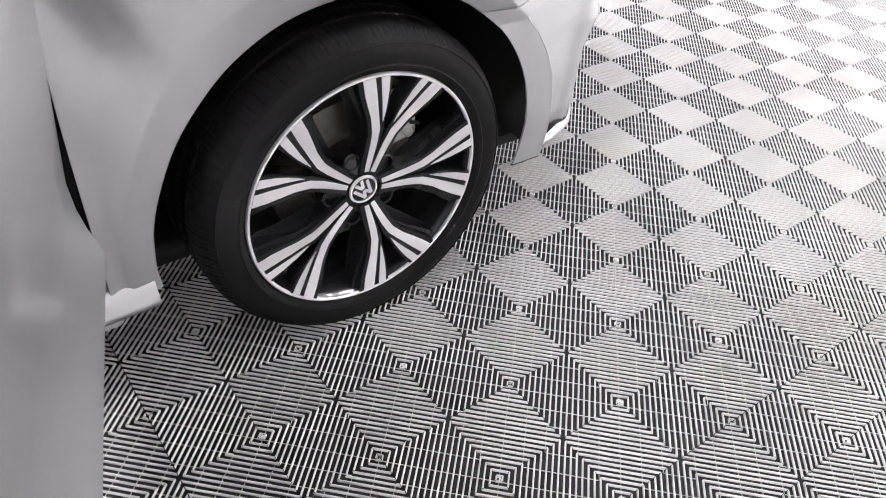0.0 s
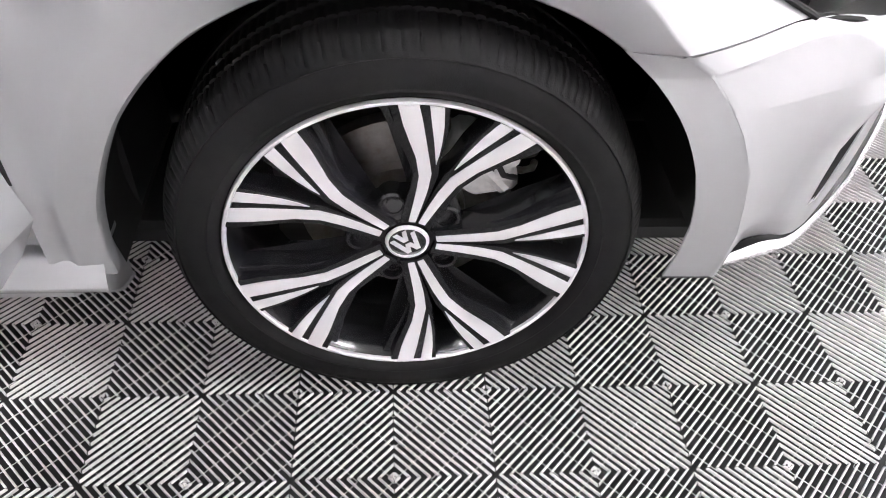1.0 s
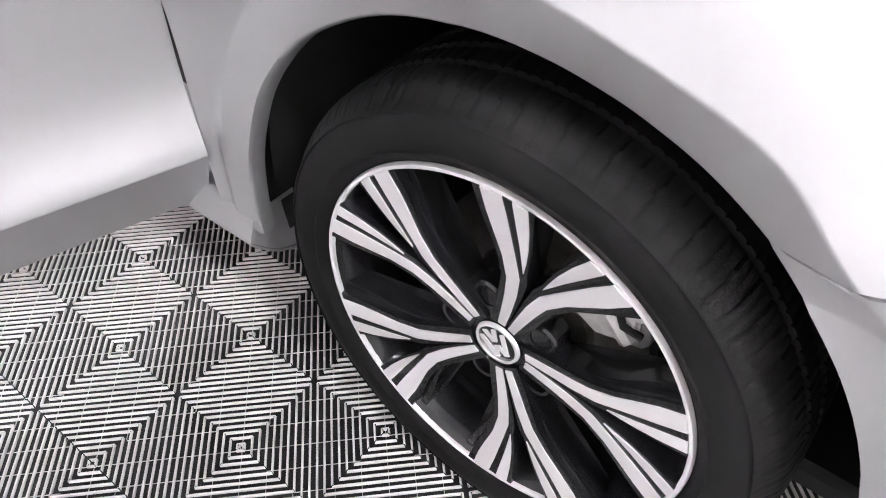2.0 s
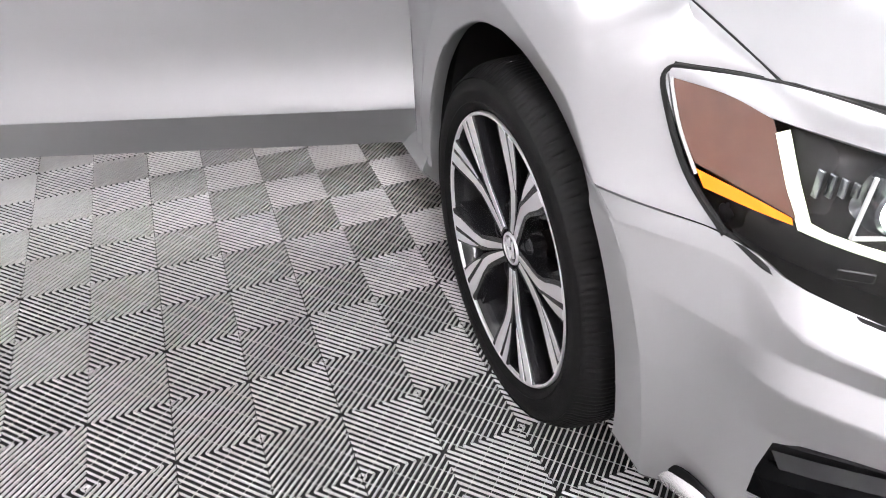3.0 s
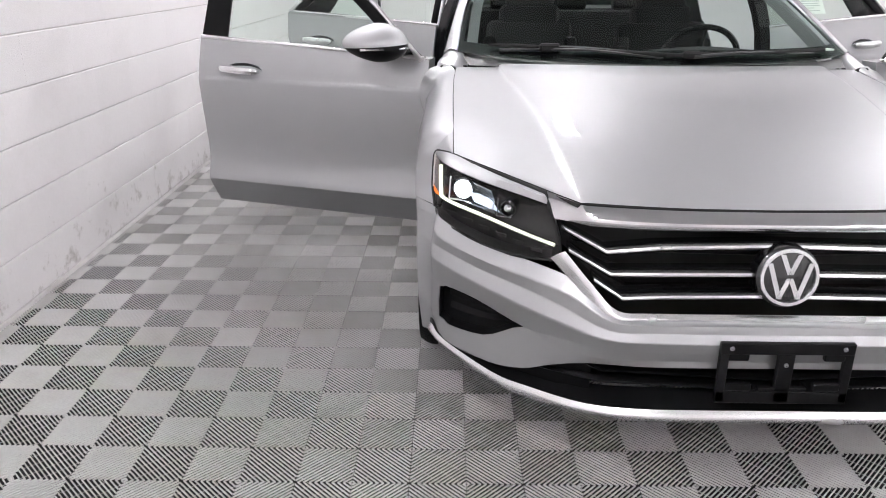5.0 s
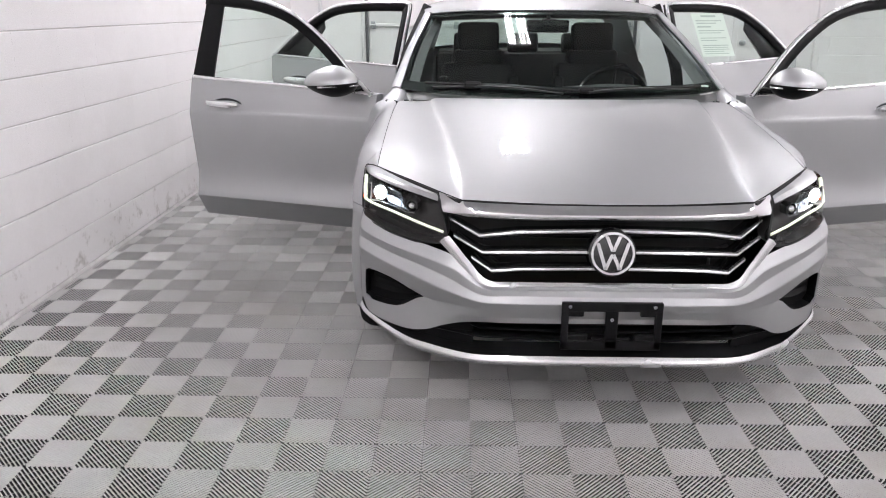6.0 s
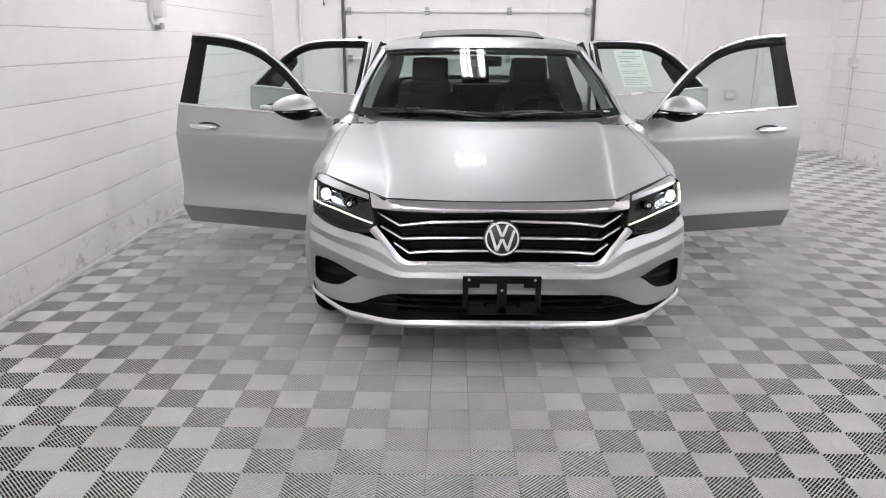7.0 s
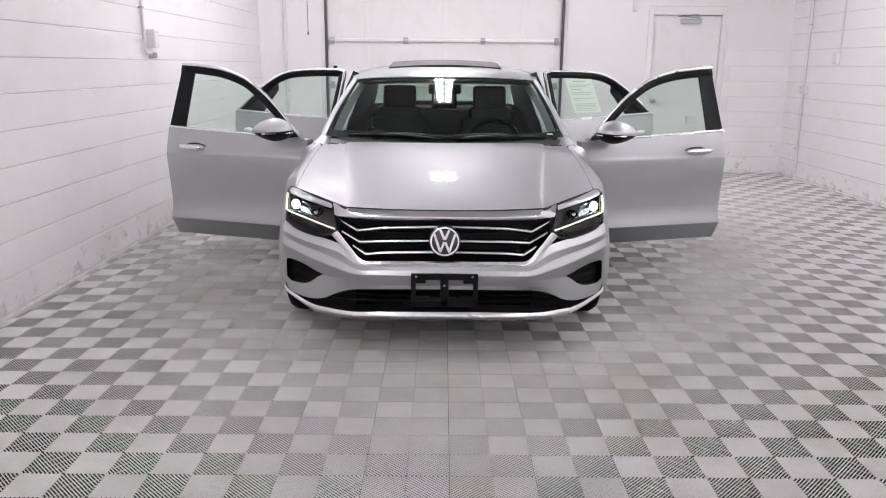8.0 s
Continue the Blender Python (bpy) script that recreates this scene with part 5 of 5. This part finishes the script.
def wheel():
    R = 0.250
    bm = bmesh.new()
    lathe(bm, [(.2505, -.010), (.246, -.007), (.241, -.014), (.234, -.032), (.225, -.13), (.205, -.20), (.235, -.215)], 72)
    w = part("wheel", bm, RIMBLACK, car, "alloy wheel, polished twin spokes over black")
    prof = [(.240, -.034), (.2475, -.016), (.2525, -.009), (.258, -.002), (.264, .0012), (.2665, .0026), (.269, .0010), (.285, .0035), (.298, .0025), (.3065, -.002), (.308, .0002), (.3105, -.002), (.3125, -.007),
            (.320, -.017), (.3265, -.029), (.3302, -.042), (.3318, -.062), (.325, -.064), (.325, -.070), (.3318, -.072), (.3325, -.1), (.326, -.102), (.326, -.110), (.3325, -.112), (.3318, -.150), (.325, -.152), (.325, -.158),
            (.3318, -.16), (.3305, -.185), (.327, -.20), (.318, -.213), (.29, -.226), (.25, -.222), (.236, -.205)]
    bm = bmesh.new()
    n = 720
    rings = lathe(bm, prof, n)
    for i in range(11, 17):
        for k in range(0, n, 4):
            deep = (1.0, .5, .8, .4)[(k // 4) % 4]
            v = rings[i][(k + (i - 13) // 2) % n]
            v.co.xy *= 1 - 0.009 * deep * (1.0 if i > 12 else .3)
    for k in range(0, n, 5):
        for i in (19, 20, 23, 24):
            rings[i][(k + i) % n].co.xy *= .991
    for v in bm.verts:
        if v.co.y < -.3175:
            v.co.z += .006 * (1 if v.co.z > -.11 else -1) * min(1.0, (-.3175 - v.co.y) / .01)
            v.co.y = -.3175
    part("tyre", bm, RUBBER, w, "black tyre with worn tread", angle=30)
    bm = bmesh.new()
    lathe(bm, [(.2435, -.012), (.2440, -.0055), (.2455, -.0040), (.2490, -.0040), (.2505, -.0065), (.2508, -.010)], 96)
    part("rim_ring", bm, MACHINED, w, "polished rim edge")

    main = [(.165, 3.2), (.30, 3.3), (.42, 3.9), (.54, 5.5), (.64, 8.8), (.74, 11.3), (.86, 13.5), (.978, 15.4), (.978, 21.2), (.86, 20.1), (.76, 18.2), (.64, 14.9), (.51, 12.0), (.40, 12.0), (.30, 12.9), (.165, 16.6)]
    prong = [(.60, 4.8), (.67, 6.8), (.75, 8.6), (.86, 10.8), (.976, 12.5), (.976, 8.4), (.86, 6.8), (.75, 5.6), (.67, 5.0)]
    web = [(.15, .2), (.30, .4), (.42, .5), (.54, 1.2), (.60, 3.0), (.75, 4.0), (.985, 6.6), (.985, 24.0), (.86, 22.9), (.76, 21.0), (.64, 17.8), (.51, 15.6), (.40, 17.2), (.30, 21.0), (.15, 33)]
    ledge = [(.20, 16.0), (.30, 17.0), (.42, 16.0), (.54, 17.0), (.66, 20.5), (.80, 24.8), (.985, 27.5), (.985, 25.0), (.86, 23.5), (.70, 19.0), (.52, 15.0), (.40, 16.0)]
    for k in range(5):
        vc = 72.2 + 72 * k
        for sgn in (-1, 1):
            def turn(pg):
                pts = [(r, vc + sgn * a) for r, a in pg]
                return pts[::-1] if sgn < 0 else pts

            for nm, pg in (("spoke", main), ("spoke_prong", prong)):
                bm = bmesh.new()
                dished(bm, turn(pg), R, .0004, .0018)
                part(nm, bm, MACHINED, w, "polished spoke face", angle=25)
            bm = bmesh.new()
            dished(bm, turn(web), R, -.0012, .036, .03)
            part("spoke_web", bm, RIMBLACK, w, angle=25)
            bm = bmesh.new()
            dished(bm, turn(ledge), R, -.013, .030, .04)
            part("spoke_ledge", bm, RIMBLACK, w, angle=25)
        bm = bmesh.new()
        a = vc + 36
        Mb = Matrix.Translation((.265 * R * math.cos(radians(a)), .265 * R * math.sin(radians(a)), -.040))
        lathe(bm, [(.021, -.02), (.021, .006), (.0185, .009), (.0145, .008), (.0125, -.004), (.0095, -.004), (.0090, .001), (.006, .001), (.0055, -.003), (.0005, -.003)], 20, Mb)
        part("wheel_bolt", bm, RIMBLACK, w)
    bm = bmesh.new()
    lathe(bm, [(.0005, -.032), (.034, -.032), (.042, -.030), (.052, -.034), (.078, -.042), (.084, -.058), (.06, -.085), (.0005, -.085)], 40)
    part("hub", bm, RIMBLACK, w)
    bm = bmesh.new()
    lathe(bm, [(.0005, -.0255), (.026, -.0260), (.0305, -.0285), (.0315, -.036)], 36)
    cap = part("hub_cap", bm, GLOSSBLACK, w, "round cap, dark with silver marks")
    bm = bmesh.new()
    lathe(bm, [(.0262, -.0270), (.0266, -.0242), (.0295, -.0246), (.0312, -.0285)], 36)
    part("cap_ring", bm, MACHINED, cap)
    for x0, x1, y0, y1_ in ((-.62, -.27, .50, -.66), (.27, .62, -.66, .50), (-.27, -.02, .78, .12), (.02, .27, .12, .78), (-.29, -.03, -.66, -.06), (.03, .29, -.06, -.66)):
        r, wd = .0272, .0034
        bm = bmesh.new()
        if y0 < y1_:
            x0, x1, y0, y1_ = x1, x0, y1_, y0
        prism(bm, [(x0 * r - wd, y0 * r), (x0 * r + wd, y0 * r), (x1 * r + wd, y1_ * r), (x1 * r - wd, y1_ * r)], .0016, Matrix.Translation((0, 0, -.0258)) @ Matrix.Rotation(radians(33), 4, "Z"))
        part("cap_mark", bm, MACHINED, cap)
    bm = bmesh.new()
    lathe(bm, [(.05, -.085), (.085, -.085), (.087, -.098), (.155, -.100), (.156, -.122), (.06, -.124)], 60)
    part("brake_disc", bm, IRON, w, "steel brake disc")
    bm = bmesh.new()
    arc = [(.100, 22), (.165, 18), (.176, 30), (.178, 44), (.176, 58), (.165, 68), (.100, 64), (.092, 44)]
    prism(bm, [(r * math.cos(radians(a)), r * math.sin(radians(a))) for r, a in arc], 0.05, Matrix.Translation((0, 0, -.125)), 0.008)
    box(bm, (.115, .075, -.085), (.145, .115, -.066), 0.005)
    tube(bm, [(.10, .10, -.075), (.135, .06, -.075)], .011, 8)
    box(bm, (.092, .118, -.08), (.118, .140, -.07), 0.004)
    cal = part("brake_caliper", bm, CALIPER, w, "grey metal brake caliper")
    bm = bmesh.new()
    tube(bm, [(.098, .128, -.072), (.120, .112, -.064), (.130, .092, -.062), (.150, .082, -.068)], .0045, 6)
    box(bm, (.108, .088, -.074), (.126, .104, -.068), 0.003)
    part("caliper_clip", bm, SEAL, w, "dark clip and hose")
    bm = bmesh.new()
    lathe(bm, [(.012, 0), (.012, .008), (.008, .010), (.0005, .010)], 12, Matrix.Translation((.14, .112, -.076)))
    part("caliper_bolt", bm, CALIPER, w)
    bm = bmesh.new()
    tube(bm, [(.165 + .028 * math.cos(k * .7), .04 + .0032 * k, -.155 + .028 * math.sin(k * .7)) for k in range(46)], 0.006, 6)
    part("spring", bm, IRON, w, "dark suspension spring")
    bm = bmesh.new()
    tube(bm, [(R * .955 * math.cos(radians(12)), R * .955 * math.sin(radians(12)), -.03), (R * .93 * math.cos(radians(12)), R * .93 * math.sin(radians(12)), -.008)], .004, 8)
    part("valve", bm, SEAL, w)
    return w


def wheel_pose(sg, y):
    c = Matrix(((0, 0, sg, 0), (sg, 0, 0, 0), (0, 1, 0, 0), (0, 0, 0, 1)))
    return Matrix.Translation((sg * .912, y, .3180)) @ c


w0 = wheel()
w0.matrix_basis = wheel_pose(-1, .988)
copy_thing(w0, wheel_pose(1, .988))
copy_thing(w0, wheel_pose(-1, 3.79))
copy_thing(w0, wheel_pose(1, 3.79))

# ---- block courses and floor tiles ----
def block_mesh(name, l, h, material):
    bm = bmesh.new()
    box(bm, (0, -l / 2, -h / 2), (0.012, l / 2, h / 2))
    es = [ed for ed in bm.edges if all(v.co.x > 0.006 for v in ed.verts)]
    es = [ed for ed in es if abs(ed.verts[0].co.z - ed.verts[1].co.z) < 1e-6]
    bmesh.ops.bevel(bm, geom=es, offset=0.003, segments=1, affect="EDGES")
    me = bpy.data.meshes.new(name)
    bm.to_mesh(me)
    bm.free()
    me.materials.append(material)
    return me


COURSE, BL = 0.208, 0.406
BASE = mat("wall_base_paint", (0.80, 0.77, 0.765), 0.5, var=0.04, grain=50, stain=2, bump=0.0014, bump_scale=150, dirt=(0.30, 0.27, 0.25), dirt_amount=0.4, dirt_scale=9)
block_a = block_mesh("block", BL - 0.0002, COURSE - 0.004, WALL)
block_b = block_mesh("block", BL - 0.0002, COURSE - 0.004, BASE)
rest_v, rest_f = [], []


def joined(me, mats, vs, fs):
    base = len(vs)
    for v in me.vertices:
        vs.append(tuple(mats @ v.co))
    for p in me.polygons:
        fs.append(tuple(base + i for i in p.vertices))


for row in range(20):
    z = 0.022 - COURSE / 2 + COURSE * row
    for k in range(32):
        y = -5.45 + BL * k + (BL / 2 if row % 2 else 0)
        if y > YB + BL / 2:
            continue
        m = Matrix.Translation((XL - 0.012, y, z))
        if row < 13 and -0.6 < y:
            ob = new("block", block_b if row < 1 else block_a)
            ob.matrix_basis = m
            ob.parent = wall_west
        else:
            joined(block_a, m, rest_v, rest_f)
me = bpy.data.meshes.new("block_courses")
me.from_pydata(rest_v, [], rest_f)
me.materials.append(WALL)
ob = tagged(new("block_courses", me), kind="stuff")
ob.parent = wall_west
rest_v, rest_f = [], []
for row in range(20):
    z = 0.022 - COURSE / 2 + COURSE * row
    for k in range(32):
        y = -5.45 + BL * k + (BL / 2 if row % 2 else 0)
        if y < YB + BL / 2:
            joined(block_a, Matrix.Translation((XR + 0.012, y, z)) @ Matrix.Rotation(math.pi, 4, "Z"), rest_v, rest_f)
me = bpy.data.meshes.new("block_courses")
me.from_pydata(rest_v, [], rest_f)
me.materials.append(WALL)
ob = tagged(new("block_courses", me), kind="stuff")
ob.parent = wall_east
rest_v, rest_f = [], []
for row in range(9):
    z = 0.022 - COURSE / 2 + COURSE * row
    for k in range(2):
        joined(block_a, Matrix.Translation((4.06 + BL * k + (0.1 if row % 2 else 0), YB + 0.004, z)) @ Matrix.Rotation(-math.pi / 2, 4, "Z"), rest_v, rest_f)
me = bpy.data.meshes.new("block_courses")
me.from_pydata(rest_v, [], rest_f)
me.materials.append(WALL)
ob = tagged(new("block_courses", me), kind="stuff")
ob.parent = wall_north


def tile_geometry():
    """One square tile: four fields of slanting ribs over crossbars, and a star in the middle."""
    vs, fs = [], []
    q = TILE_W / 2
    pitch = q * math.sqrt(2) / 20.0
    lo, hi = 0.0006, q - 0.0009

    def line(o):
        """Ends of the line x + y = o inside the field."""
        a, b = max(lo, o - hi), min(hi, o - lo)
        return ((a, o - a), (b, o - b)) if b - a > 0.0004 else None

    for sx_, sy_ in ((1, 1), (-1, 1), (-1, -1), (1, -1)):
        def put(x, y, z):
            vs.append((sx_ * x, sy_ * y, z))
            return len(vs) - 1

        def quad(a, b, c, d):
            fs.append((a, b, c, d) if sx_ * sy_ > 0 else (d, c, b, a))

        for k in range(20):
            o = (k + 0.5) * pitch * math.sqrt(2)
            strips = []
            for off, z in ((-.0017, -.0054), (-.0015, -.0020), (-.0011, -.0006), (-.0006, -.0001), (0.0, 0.0), (.0006, -.0001), (.0011, -.0006), (.0015, -.0020), (.0017, -.0054)):
                ln = line(min(max(o + off * math.sqrt(2), 2 * lo + 0.0008), 2 * hi - 0.0008))
                strips.append([put(*ln[0], z), put(*ln[1], z)])
            for (a, b), (c, d) in zip(strips, strips[1:]):
                quad(a, b, d, c)
        for k in range(-2, 3):
            d = k * q * 0.36
            for z0, z1, w in ((-0.0125, -0.0140, 0.0003),):
                row = []
                for off, z in ((-w, z1), (-w, z0), (w, z0), (w, z1)):
                    e_ = d + off * 2
                    a = (max(lo, lo + e_), max(lo, lo - e_))
                    b = (min(hi, hi + e_), min(hi, hi - e_))
                    row.append([put(*a, z), put(*b, z)])
                for (a, b), (c, f_) in zip(row, row[1:]):
                    quad(c, f_, b, a)
        for ang in (0, 45):
            c_, s_ = math.cos(radians(ang + 1)), math.sin(radians(ang + 1))
            r, w = 0.0062, 0.0009
            quad(put(-s_ * w + 0.0007 * c_, c_ * w + 0.0007 * s_, 0.0004), put(s_ * w + 0.0007 * c_, -c_ * w + 0.0007 * s_, 0.0004),
                 put(s_ * w + c_ * r, -c_ * w + s_ * r, -0.0002), put(-s_ * w + c_ * r, c_ * w + s_ * r, -0.0002))
    return vs, fs


tv, tf = tile_geometry()
tile_me = bpy.data.meshes.new("tile")
tile_me.from_pydata(tv, [], tf)
tile_me.materials.append(TILE)
tile_me.polygons.foreach_set("use_smooth", [True] * len(tile_me.polygons))
tv = np.array(tv)
tf = np.array(tf)
far = []
nx0, nx1 = math.floor((XL - X0) / TILE_W), math.floor((XR - X0) / TILE_W)
ny0, ny1 = math.floor((YF - Y0) / TILE_W), math.floor((YB - Y0) / TILE_W)
for i in range(nx0, nx1 + 1):
    for j in range(ny0, ny1 + 1):
        c = (X0 + (i + 0.5) * TILE_W, Y0 + (j + 0.5) * TILE_W, 0.0)
        if c[0] < 1.45 and -2.5 < c[1] < 4.3 and not (-0.55 < c[0] and c[1] > 0.7):
            ob = new("tile", tile_me)
            ob.location = c
            ob.parent = floor
        else:
            far.append(c)
big_v = (tv[None] + np.array(far)[:, None]).reshape(-1, 3)
big_f = (tf[None] + (np.arange(len(far)) * len(tv))[:, None, None]).reshape(-1, 4)
me = bpy.data.meshes.new("floor_tiles")
me.vertices.add(len(big_v))
me.vertices.foreach_set("co", big_v.ravel())
me.loops.add(big_f.size)
me.loops.foreach_set("vertex_index", big_f.ravel())
me.polygons.add(len(big_f))
me.polygons.foreach_set("loop_start", np.arange(0, big_f.size, 4))
me.polygons.foreach_set("loop_total", np.full(len(big_f), 4))
me.polygons.foreach_set("use_smooth", [True] * len(big_f))
me.update(calc_edges=True)
me.materials.append(TILE)
ob = tagged(new("floor_tiles", me), kind="stuff")
ob.parent = floor
